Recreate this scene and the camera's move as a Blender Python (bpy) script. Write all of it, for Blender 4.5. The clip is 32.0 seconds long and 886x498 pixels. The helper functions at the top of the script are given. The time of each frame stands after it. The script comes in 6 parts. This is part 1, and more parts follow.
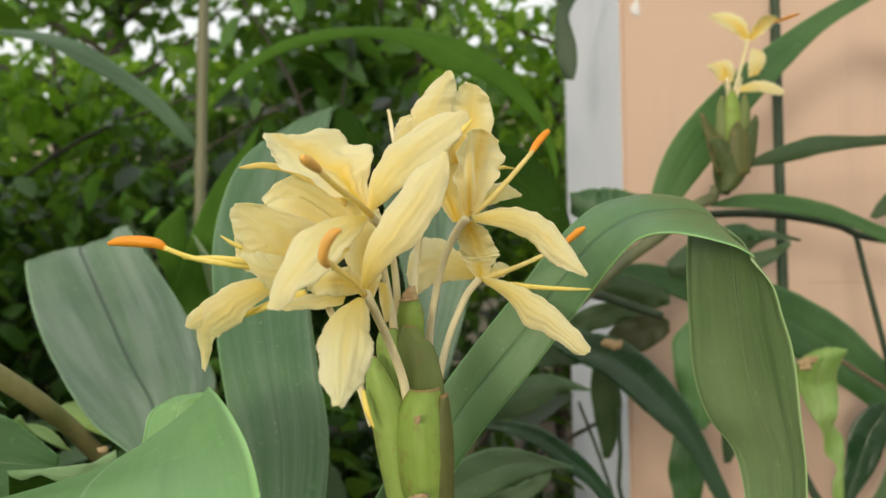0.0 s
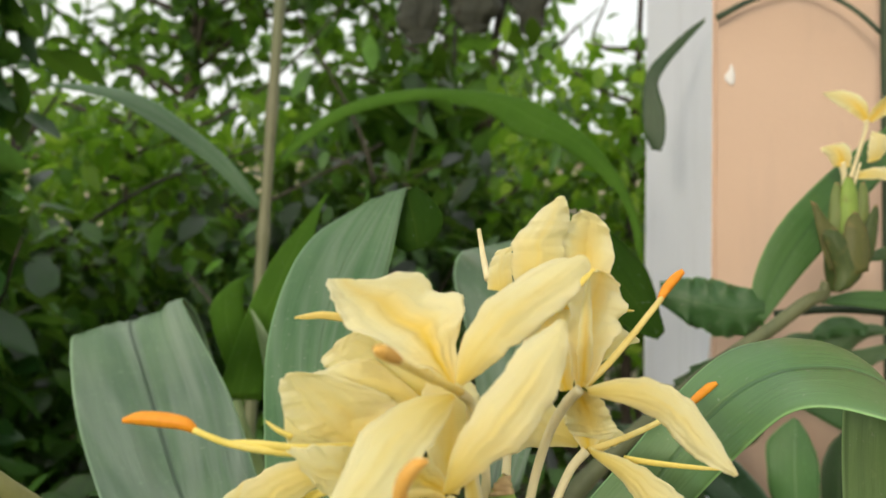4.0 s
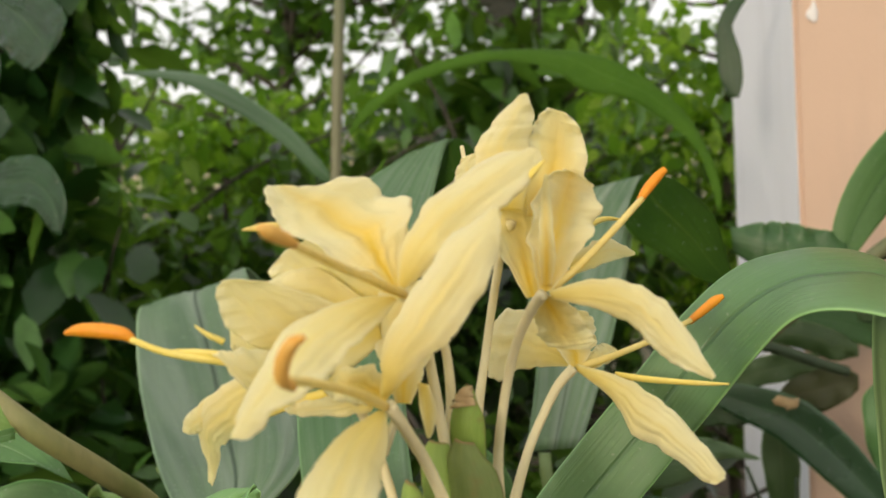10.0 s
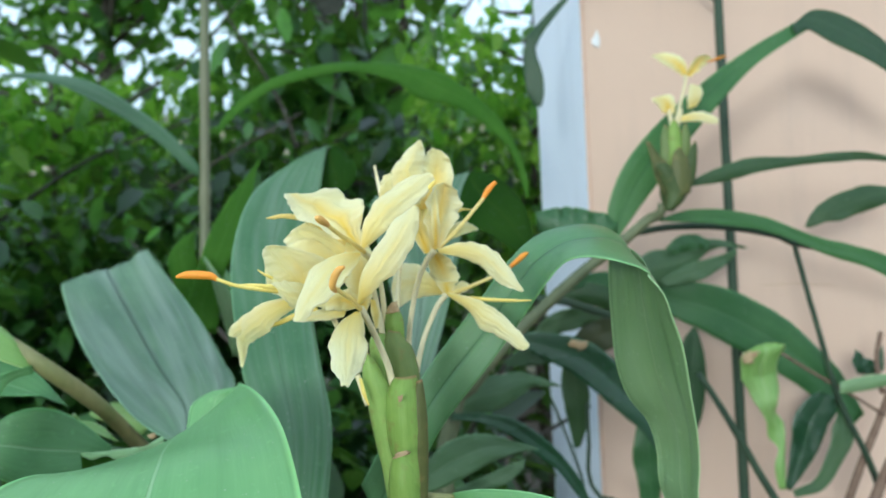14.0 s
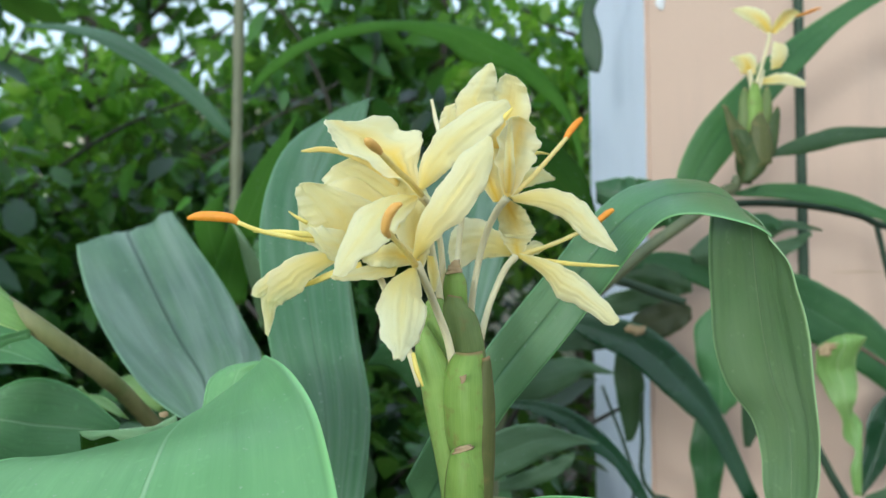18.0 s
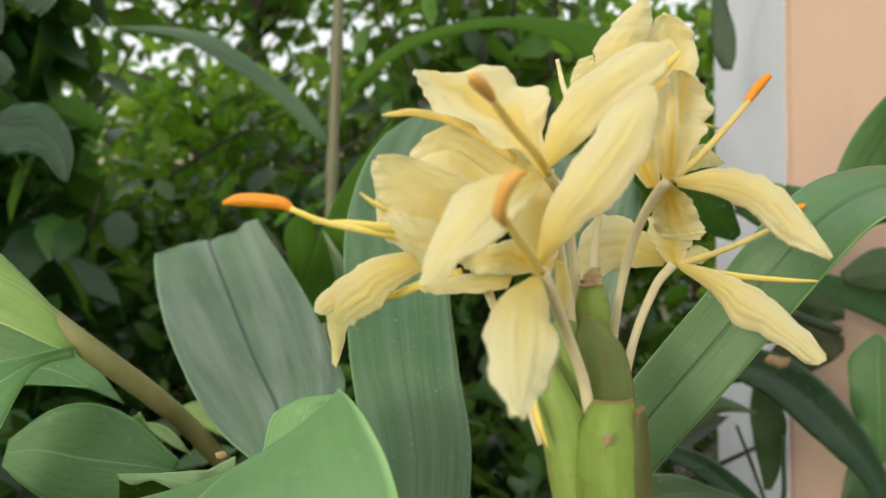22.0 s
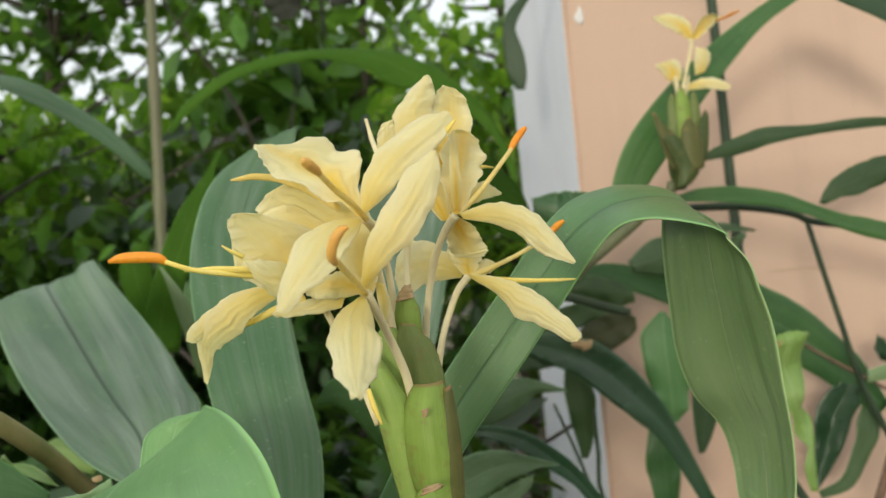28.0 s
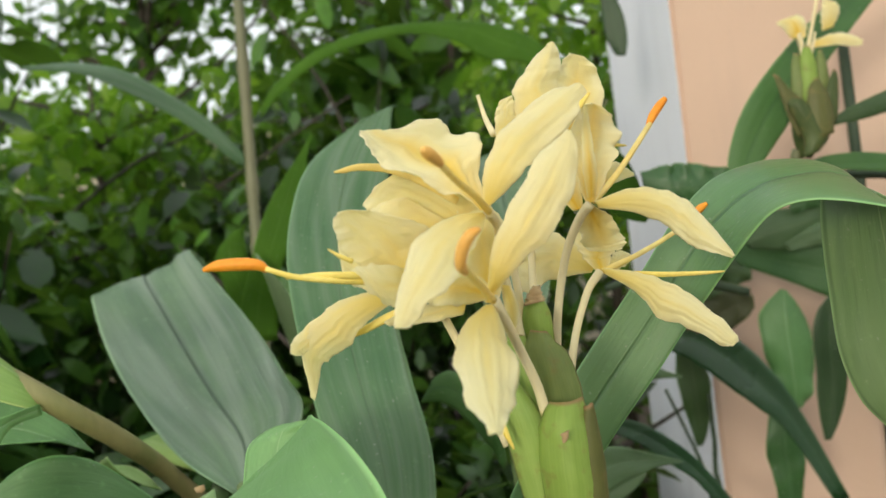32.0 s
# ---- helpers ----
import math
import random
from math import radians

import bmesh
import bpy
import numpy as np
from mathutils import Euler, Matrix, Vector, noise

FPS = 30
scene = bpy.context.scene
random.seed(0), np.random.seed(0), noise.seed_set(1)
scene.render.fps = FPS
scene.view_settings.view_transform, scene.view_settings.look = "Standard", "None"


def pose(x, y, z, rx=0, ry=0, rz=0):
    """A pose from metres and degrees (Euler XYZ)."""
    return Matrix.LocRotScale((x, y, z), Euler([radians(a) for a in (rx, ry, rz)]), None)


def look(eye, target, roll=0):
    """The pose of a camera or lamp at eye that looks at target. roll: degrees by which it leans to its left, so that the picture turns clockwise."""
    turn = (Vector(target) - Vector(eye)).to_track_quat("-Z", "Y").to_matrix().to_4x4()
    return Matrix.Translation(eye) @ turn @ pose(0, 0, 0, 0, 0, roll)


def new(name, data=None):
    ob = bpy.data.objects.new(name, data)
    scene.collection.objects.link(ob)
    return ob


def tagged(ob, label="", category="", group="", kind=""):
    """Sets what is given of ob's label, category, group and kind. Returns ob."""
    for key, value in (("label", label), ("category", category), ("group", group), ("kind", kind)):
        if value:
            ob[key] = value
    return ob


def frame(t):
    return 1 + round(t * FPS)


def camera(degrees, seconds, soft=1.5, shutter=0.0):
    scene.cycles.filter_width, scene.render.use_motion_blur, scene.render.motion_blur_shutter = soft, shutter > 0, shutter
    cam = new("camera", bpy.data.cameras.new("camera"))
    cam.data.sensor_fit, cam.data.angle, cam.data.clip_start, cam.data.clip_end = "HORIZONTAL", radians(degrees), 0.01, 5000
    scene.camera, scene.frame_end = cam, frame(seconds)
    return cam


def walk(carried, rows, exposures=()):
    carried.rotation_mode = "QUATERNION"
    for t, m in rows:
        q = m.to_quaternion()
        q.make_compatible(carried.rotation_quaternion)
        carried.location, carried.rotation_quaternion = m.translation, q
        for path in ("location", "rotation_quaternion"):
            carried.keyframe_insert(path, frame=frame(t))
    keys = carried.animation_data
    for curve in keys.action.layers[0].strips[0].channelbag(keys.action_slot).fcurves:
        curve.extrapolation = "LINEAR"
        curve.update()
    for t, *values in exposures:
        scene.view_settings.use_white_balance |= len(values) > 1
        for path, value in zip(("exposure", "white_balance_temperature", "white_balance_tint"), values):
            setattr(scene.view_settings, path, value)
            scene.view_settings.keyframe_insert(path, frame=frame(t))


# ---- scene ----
cam = camera(54.70, 32.0)
# seconds, place in metres, turn in degrees
ROWS = [
    (0.0, -0.0001, 0.0008, 1.2996, 89.99, 1.32, -0.03),
    (0.5, 0.0223, -0.0275, 1.2911, 88.96, 0.60, -1.08),
    (1.0, 0.0030, -0.0059, 1.2982, 90.01, -1.05, 1.17),
    (1.5, -0.0175, 0.0358, 1.3178, 91.35, -1.84, 3.70),
    (2.0, -0.0349, 0.0712, 1.3179, 91.67, -1.85, 4.98),
    (2.5, -0.0440, 0.0860, 1.3130, 92.04, -2.20, 5.40),
    (3.0, -0.0350, 0.0755, 1.3398, 92.92, -3.18, 4.22),
    (3.5, -0.0276, 0.0734, 1.3431, 92.81, -1.69, 3.53),
    (5.5, 0.0229, 0.0828, 1.3331, 93.64, 1.30, 6.41),
    (6.0, 0.0156, 0.1075, 1.3342, 93.66, 3.55, 6.40),
    (6.5, -0.0036, 0.1076, 1.3334, 93.04, 3.75, 6.36),
    (7.0, -0.0026, 0.0962, 1.3166, 92.01, 1.22, 5.48),
    (7.5, 0.0034, 0.0828, 1.3133, 92.32, -1.32, 4.14),
    (8.0, 0.0109, 0.0771, 1.3203, 93.82, -2.02, 2.84),
    (8.5, 0.0242, 0.0675, 1.3262, 95.02, -1.51, 3.77),
    (9.0, 0.0423, 0.0777, 1.3278, 95.59, -0.75, 6.38),
    (9.5, 0.0408, 0.0718, 1.3250, 93.52, -1.43, 9.11),
    (10.0, 0.0307, 0.0934, 1.3174, 91.89, 1.30, 11.27),
    (10.5, 0.0387, 0.1079, 1.3276, 92.21, 1.30, 11.16),
    (11.0, 0.0634, 0.1110, 1.3400, 92.83, 0.73, 8.31),
    (11.5, 0.0145, 0.0293, 1.3221, 92.32, 0.64, 6.37),
    (12.0, -0.0260, -0.0638, 1.2944, 90.93, 0.38, 4.84),
    (12.5, -0.0435, -0.1336, 1.2752, 90.98, 0.26, 3.10),
    (13.0, -0.0385, -0.1753, 1.3095, 91.50, 1.43, 1.90),
    (13.5, -0.0152, -0.1549, 1.3178, 91.16, 2.71, 0.29),
    (14.0, 0.0083, -0.1234, 1.3092, 90.41, 2.57, -0.79),
    (14.5, 0.0092, -0.1138, 1.2929, 90.19, 1.89, -0.67),
    (16.5, 0.0244, -0.0936, 1.3094, 90.65, 1.88, 0.08),
    (17.0, 0.0149, -0.0866, 1.3083, 90.88, 1.76, -0.05),
    (17.5, -0.0060, -0.0717, 1.3007, 90.35, 1.54, 0.27),
    (18.0, -0.0097, -0.0329, 1.2927, 89.56, 1.05, 1.35),
    (18.5, -0.0127, 0.0259, 1.2954, 89.22, 1.10, 3.47),
    (19.0, -0.0227, 0.0576, 1.2878, 89.57, 0.39, 5.54),
    (19.5, -0.0106, 0.0698, 1.2934, 90.83, -0.64, 5.85),
    (20.0, 0.0042, 0.0448, 1.3037, 91.62, 0.28, 5.40),
    (20.5, -0.0020, 0.0228, 1.3022, 91.42, 1.12, 4.76),
    (21.0, -0.0028, 0.0334, 1.3052, 91.01, 0.86, 4.92),
    (21.5, -0.0127, 0.0631, 1.3013, 90.94, -0.16, 6.55),
    (22.0, -0.0217, 0.0717, 1.2862, 91.01, 0.27, 8.21),
    (22.5, -0.0472, 0.0774, 1.2892, 90.54, 3.21, 1.84),
    (23.0, -0.0608, 0.0348, 1.2889, 89.38, 4.22, -5.31),
    (23.5, -0.0110, 0.0296, 1.2962, 90.79, 4.27, -5.85),
    (24.0, -0.0100, 0.0190, 1.2971, 92.35, 4.12, -4.52),
    (24.5, -0.0093, 0.0350, 1.2740, 92.24, 3.38, -2.67),
    (25.0, -0.0034, 0.0180, 1.2891, 91.83, 3.93, -2.13),
    (25.5, -0.0207, 0.0098, 1.2872, 91.81, 3.94, -1.94),
    (27.5, -0.0256, -0.0083, 1.2879, 91.52, 4.54, -2.97),
    (28.0, -0.0164, -0.0085, 1.2911, 91.18, 5.39, -3.09),
    (28.5, -0.0256, -0.0050, 1.2956, 90.66, 5.56, -2.96),
    (29.0, -0.0223, 0.0158, 1.2829, 90.11, 4.99, -3.07),
    (29.5, -0.0352, 0.0314, 1.2724, 89.90, 4.32, -2.83),
    (30.0, -0.0447, 0.0103, 1.2917, 90.51, 4.18, -1.52),
    (30.5, -0.0438, 0.0119, 1.3014, 90.87, 4.60, -1.03),
    (31.0, -0.0371, 0.0334, 1.3039, 90.49, 5.36, -0.45),
    (31.5, -0.0207, 0.0401, 1.3041, 90.12, 6.14, 1.04),
    (32.0, -0.0296, 0.0371, 1.3019, 90.02, 6.70, 2.76),
]
# a phone lens with a little depth of field, focused on the flower head
cam.data.dof.use_dof = True
cam.data.dof.focus_distance = 0.35
cam.data.dof.aperture_fstop = 13.0
# the camera's own exposure and white balance: seconds, stops, kelvin, tint
EXPOSURES = [(0.0, 0.00, 6900, 6), (0.35, 0.10, 5500, 10), (1.0, 0.15, 5350, 12), (1.6, 0.10, 6600, 5), (6.0, 0.05, 7000, 6), (8.0, -0.05, 6775, 11), (10.0, 0.05, 7125, 9),
             (11.0, 0.05, 6975, 9), (11.7, 0.10, 6700, 8), (12.0, 0.15, 6050, 9), (12.5, 0.23, 5400, 0), (13.0, 0.25, 5250, -3), (14.0, 0.26, 5125, -4), (17.0, 0.26, 5125, -2),
             (18.0, 0.20, 5225, -2), (19.0, 0.20, 5550, 6), (20.0, 0.09, 6900, 5), (22.0, 0.06, 6750, 6), (24.0, 0.00, 6575, 6), (28.0, 0.00, 6550, 5), (29.3, 0.10, 6500, 6),
             (30.0, 0.13, 5500, 7), (30.5, 0.15, 6500, 5), (32.0, 0.13, 6600, 5)]
walk(cam, [(t, pose(x, y, z, rx, ry, rz)) for t, x, y, z, rx, ry, rz in ROWS], EXPOSURES)

# ---- light: bright overcast sky, soft sun behind the camera ----
SUN_EL, SUN_AZ = 7.0, 199.5
world = bpy.data.worlds.new("sky")
scene.world = world
world.use_nodes = True
wn, wl = world.node_tree.nodes, world.node_tree.links
sky = wn.new("ShaderNodeTexSky")
sky.sky_type, sky.sun_disc = "NISHITA", False
sky.sun_elevation, sky.sun_rotation = radians(SUN_EL), radians(SUN_AZ)
sky.air_density, sky.dust_density, sky.ozone_density = 0.7, 10.0, 0.3
# a high, even layer of white cloud over the clear sky
cloud = wn.new("ShaderNodeMix")
cloud.data_type = "RGBA"
cloud.inputs[0].default_value = 0.75
wl.new(sky.outputs["Color"], cloud.inputs[6])
cloud.inputs[7].default_value = (5.4, 5.5, 5.7, 1)
wl.new(cloud.outputs[2], wn["Background"].inputs["Color"])
wn["Background"].inputs["Strength"].default_value = 0.235

sun_data = bpy.data.lights.new("sun", "SUN")
sun_data.energy, sun_data.angle, sun_data.color = 1.15, radians(10), (1.0, 0.93, 0.84)
sun = new("sun", sun_data)
ce, se = math.cos(radians(SUN_EL)), math.sin(radians(SUN_EL))
sun_from = Vector((math.sin(radians(SUN_AZ)) * ce, math.cos(radians(SUN_AZ)) * ce, se))
sun.matrix_world = look(sun_from * 20, (0, 0, 0))


# ---- materials ----
def material(name, rough=0.5, metal=0.0):
    m = bpy.data.materials.new(name)
    m.use_nodes = True
    b = m.node_tree.nodes["Principled BSDF"]
    b.inputs["Roughness"].default_value = rough
    b.inputs["Metallic"].default_value = metal
    return m, m.node_tree.nodes, m.node_tree.links, b


def math_node(n, l, op, a, b=None, c=None, clamp=False):
    q = n.new("ShaderNodeMath")
    q.operation, q.use_clamp = op, clamp
    for i, v in enumerate((a, b, c)):
        if v is None:
            continue
        if isinstance(v, (int, float)):
            q.inputs[i].default_value = v
        else:
            l.new(v, q.inputs[i])
    return q.outputs[0]


def mix_node(n, l, fac, a, b, mode="MIX"):
    q = n.new("ShaderNodeMix")
    q.data_type, q.blend_type = "RGBA", mode
    for i, v in ((0, fac), (6, a), (7, b)):
        if isinstance(v, (int, float)):
            q.inputs[i].default_value = v
        elif isinstance(v, tuple):
            q.inputs[i].default_value = (*v, 1)
        else:
            l.new(v, q.inputs[i])
    return q.outputs[2]


def noise_node(n, l, scale, detail=3, rough=0.5, vector=None):
    q = n.new("ShaderNodeTexNoise")
    q.inputs["Scale"].default_value, q.inputs["Detail"].default_value = scale, detail
    q.inputs["Roughness"].default_value = rough
    l.new(vector if vector is not None else n.new("ShaderNodeTexCoord").outputs["Object"], q.inputs["Vector"])
    return q.outputs["Fac"]


def ramp(n, l, fac, a, b):
    q = n.new("ShaderNodeMapRange")
    q.inputs["From Min"].default_value, q.inputs["From Max"].default_value = a, b
    l.new(fac, q.inputs["Value"])
    return q.outputs["Result"]


def bump_node(n, l, height, strength, distance, b):
    q = n.new("ShaderNodeBump")
    q.inputs["Strength"].default_value, q.inputs["Distance"].default_value = strength, distance
    l.new(height, q.inputs["Height"])
    l.new(q.outputs["Normal"], b.inputs["Normal"])
    return q.outputs["Normal"]


def see_through(m, n, l, b, colour, share):
    """Lets light through a thin sheet."""
    t = n.new("ShaderNodeBsdfTranslucent")
    if isinstance(colour, tuple):
        t.inputs["Color"].default_value = (*colour, 1)
    else:
        l.new(colour, t.inputs["Color"])
    q = n.new("ShaderNodeMixShader")
    q.inputs[0].default_value = share
    l.new(b.outputs[0], q.inputs[1])
    l.new(t.outputs[0], q.inputs[2])
    l.new(q.outputs[0], n["Material Output"].inputs["Surface"])


def leaf_material(name, base, pale, rib, rough=0.42, share=0.22, veins=16.0, rib_width=0.035, spots=0.3, sheen=0.5, depth=0.7, gloss=(-0.6, 2.2), relief=0.4, bloom=0.0):
    """A strap leaf: u runs along it and v across; side veins run forward from the midrib. bloom: pale sky sheen put
    into the colour, and relief, of the pleats.
    """
    m, n, l, b = material(name, rough)
    uv = n.new("ShaderNodeSeparateXYZ")
    l.new(n.new("ShaderNodeUVMap").outputs[0], uv.inputs[0])
    u, v = uv.outputs[0], uv.outputs[1]
    d = math_node(n, l, "MULTIPLY", math_node(n, l, "ABSOLUTE", math_node(n, l, "SUBTRACT", v, 0.5)), 2.0)
    streak = n.new("ShaderNodeCombineXYZ")
    l.new(math_node(n, l, "SUBTRACT", math_node(n, l, "MULTIPLY", u, 3.0), math_node(n, l, "MULTIPLY", d, 0.8)), streak.inputs[0])
    l.new(math_node(n, l, "MULTIPLY", v, veins * 2.2), streak.inputs[1])
    l.new(n.new("ShaderNodeObjectInfo").outputs["Random"], streak.inputs[2])
    vein = math_node(n, l, "SUBTRACT", math_node(n, l, "MULTIPLY", noise_node(n, l, 1.0, 4, 0.65, streak.outputs[0]), 4.0), 2.0)
    big, grain = noise_node(n, l, 14, 4), noise_node(n, l, 160, 3)
    rnd = n.new("ShaderNodeObjectInfo").outputs["Random"]
    col = mix_node(n, l, ramp(n, l, big, 0.32, 0.72), base, pale)
    col = mix_node(n, l, math_node(n, l, "MULTIPLY", ramp(n, l, vein, 0.1, 1.0), depth, clamp=True), col, tuple(min(1, c * 1.35) for c in pale))
    col = mix_node(n, l, math_node(n, l, "MULTIPLY", ramp(n, l, vein, -0.05, -0.9), depth, clamp=True), col, tuple(c * 0.5 for c in base))
    pleat = n.new("ShaderNodeCombineXYZ")
    l.new(math_node(n, l, "MULTIPLY", u, 2.2), pleat.inputs[0])
    l.new(math_node(n, l, "ADD", math_node(n, l, "SUBTRACT", math_node(n, l, "MULTIPLY", d, 4.5), math_node(n, l, "MULTIPLY", u, 4.0)), math_node(n, l, "MULTIPLY", v, 3.0)), pleat.inputs[1])
    l.new(rnd, pleat.inputs[2])
    fold = noise_node(n, l, 1.0, 2, 0.5, pleat.outputs[0])
    # grey-green sky sheen painted along the pleats; bloom sets its strength
    if bloom:
        col = mix_node(n, l, math_node(n, l, "MULTIPLY", ramp(n, l, fold, 0.42, 0.68), bloom, clamp=True), col, (0.30, 0.38, 0.29))
    dust = noise_node(n, l, 420, 2, 0.4)
    col = mix_node(n, l, math_node(n, l, "MULTIPLY", ramp(n, l, dust, 0.70, 0.76), 0.5, clamp=True), col, (0.45, 0.5, 0.38))
    col = mix_node(n, l, math_node(n, l, "MULTIPLY", rnd, 0.25), col, tuple(c * 0.72 for c in base))
    col = mix_node(n, l, math_node(n, l, "MULTIPLY", ramp(n, l, grain, 0.62, 0.8), spots), col, tuple(min(1, c * 1.9) for c in pale))
    ribm = math_node(n, l, "SUBTRACT", 1.0, ramp(n, l, d, rib_width * 0.4, rib_width))
    col = mix_node(n, l, math_node(n, l, "MULTIPLY", ribm, 0.8, clamp=True), col, rib)
    edge = ramp(n, l, d, 0.955, 0.99)
    col = mix_node(n, l, math_node(n, l, "MULTIPLY", edge, 0.7, clamp=True), col, tuple(min(1, c * 2.2) for c in pale))
    l.new(col, b.inputs["Base Color"])
    b.inputs["Specular IOR Level"].default_value = sheen
    l.new(ramp(n, l, big, *gloss), b.inputs["Roughness"])
    h = math_node(n, l, "ADD", math_node(n, l, "MULTIPLY", vein, relief), math_node(n, l, "MULTIPLY", big, 2.0))
    h = math_node(n, l, "SUBTRACT", h, math_node(n, l, "MULTIPLY", ribm, 4.0))
    if bloom:
        h = math_node(n, l, "ADD", h, math_node(n, l, "MULTIPLY", fold, 18.0 * bloom))
    bump_node(n, l, h, 0.35, 0.0010, b)
    see_through(m, n, l, b, mix_node(n, l, 0.6, col, (0.25, 0.5, 0.05)), share)
    return m


def petal_material(name, cream, yellow, stripe=0.30, base_gain=0.9, share=0.35, reach=0.85):
    m, n, l, b = material(name, 0.55)
    uv = n.new("ShaderNodeSeparateXYZ")
    l.new(n.new("ShaderNodeUVMap").outputs[0], uv.inputs[0])
    u, v = uv.outputs[0], uv.outputs[1]
    d = math_node(n, l, "MULTIPLY", math_node(n, l, "ABSOLUTE", math_node(n, l, "SUBTRACT", v, 0.5)), 2.0)
    wob = noise_node(n, l, 60, 3)
    mid = math_node(n, l, "SUBTRACT", 1.0, ramp(n, l, math_node(n, l, "ADD", d, math_node(n, l, "MULTIPLY", wob, 0.25)), 0.08, stripe + 0.22))
    along = math_node(n, l, "SUBTRACT", 1.0, ramp(n, l, u, 0.15, reach))
    root = math_node(n, l, "SUBTRACT", 1.0, ramp(n, l, u, 0.02, 0.46))
    fac = math_node(n, l, "MULTIPLY", math_node(n, l, "MULTIPLY", mid, along), base_gain, clamp=True)
    fac = math_node(n, l, "MAXIMUM", fac, math_node(n, l, "MULTIPLY", root, 0.75))
    big = noise_node(n, l, 45, 3)
    col = mix_node(n, l, ramp(n, l, big, 0.3, 0.75), cream, tuple(c * k for c, k in zip(cream, (0.96, 0.93, 0.82))))
    col = mix_node(n, l, fac, col, yellow)
    streak = n.new("ShaderNodeCombineXYZ")
    l.new(math_node(n, l, "MULTIPLY", u, 2.5), streak.inputs[0])
    l.new(math_node(n, l, "MULTIPLY", v, 30.0), streak.inputs[1])
    l.new(n.new("ShaderNodeObjectInfo").outputs["Random"], streak.inputs[2])
    vein = noise_node(n, l, 1.0, 5, 0.65, streak.outputs[0])
    col = mix_node(n, l, math_node(n, l, "MULTIPLY", ramp(n, l, vein, 0.52, 0.72), 0.16, clamp=True), col, tuple(c * k for c, k in zip(yellow, (0.95, 0.95, 1.4))))
    col = mix_node(n, l, math_node(n, l, "MULTIPLY", ramp(n, l, d, 0.5, 1.0), 0.55, clamp=True), col, (0.99, 0.975, 0.80))
    l.new(col, b.inputs["Base Color"])
    b.inputs["Specular IOR Level"].default_value = 0.4
    h = math_node(n, l, "ADD", math_node(n, l, "MULTIPLY", vein, 2.0), math_node(n, l, "MULTIPLY", big, 2.0))
    bump_node(n, l, h, 0.40, 0.0012, b)
    see_through(m, n, l, b, mix_node(n, l, 0.5, col, (0.99, 0.93, 0.54)), share)
    return m


def plain_material(name, a, bcol, scale=30, rough=0.5, bump=0.2, dist=0.001, share=0.0, streak=(1, 1, 1), grain=220):
    m, n, l, b = material(name, rough)
    mp = n.new("ShaderNodeMapping")
    mp.inputs["Scale"].default_value = streak
    l.new(n.new("ShaderNodeTexCoord").outputs["Object"], mp.inputs["Vector"])
    big, fine = noise_node(n, l, scale, 4, 0.6, mp.outputs[0]), noise_node(n, l, grain, 3, 0.6, mp.outputs[0])
    rnd = n.new("ShaderNodeObjectInfo").outputs["Random"]
    col = mix_node(n, l, ramp(n, l, big, 0.3, 0.7), a, bcol)
    col = mix_node(n, l, math_node(n, l, "MULTIPLY", ramp(n, l, fine, 0.45, 0.8), 0.3), col, tuple(c * 0.55 for c in a))
    col = mix_node(n, l, math_node(n, l, "MULTIPLY", rnd, 0.15), col, tuple(c * 0.7 for c in bcol))
    l.new(col, b.inputs["Base Color"])
    bump_node(n, l, math_node(n, l, "ADD", big, math_node(n, l, "MULTIPLY", fine, 0.5)), bump, dist, b)
    if share:
        see_through(m, n, l, b, col, share)
    return m


def foliage_material(name, dark, light, share=0.3, rough=0.3):
    """Small shrub leaves: each leaf of the joined mesh has its own shade."""
    m, n, l, b = material(name, rough)
    isl = n.new("ShaderNodeNewGeometry").outputs["Random Per Island"]
    rnd = n.new("ShaderNodeObjectInfo").outputs["Random"]
    k = math_node(n, l, "FRACT", math_node(n, l, "ADD", isl, rnd))
    col = mix_node(n, l, math_node(n, l, "POWER", k, 2.0), dark, light)
    col = mix_node(n, l, math_node(n, l, "MULTIPLY", ramp(n, l, noise_node(n, l, 70, 3), 0.4, 0.75), 0.35), col, tuple(c * 0.6 for c in dark))
    l.new(col, b.inputs["Base Color"])
    b.inputs["Specular IOR Level"].default_value = 0.45
    bump_node(n, l, noise_node(n, l, 120, 2), 0.3, 0.002, b)
    see_through(m, n, l, b, mix_node(n, l, 0.5, col, (0.3, 0.55, 0.04)), share)
    return m


M = {}
M["leaf"] = leaf_material("ginger_leaf", (0.052, 0.150, 0.032), (0.095, 0.212, 0.060), (0.030, 0.095, 0.030), rough=0.4)
# arched leaf: its wide dark rib also paints the shade of the midrib groove
M["leaf_top"] = leaf_material("arched_leaf", (0.097, 0.236, 0.071), (0.176, 0.338, 0.133), (0.060, 0.16, 0.05), rough=0.4, depth=0.18, sheen=0.8, spots=0.15, rib_width=0.07)
M["leaf_grey"] = leaf_material("grey_green_leaf", (0.062, 0.158, 0.060), (0.122, 0.228, 0.105), (0.10, 0.18, 0.09), depth=0.4, bloom=0.3)
M["leaf_light"] = leaf_material("ginger_leaf_light", (0.180, 0.385, 0.132), (0.245, 0.465, 0.180), (0.36, 0.55, 0.28), rough=0.38, veins=9, rib_width=0.018, depth=0.28, spots=0.2)
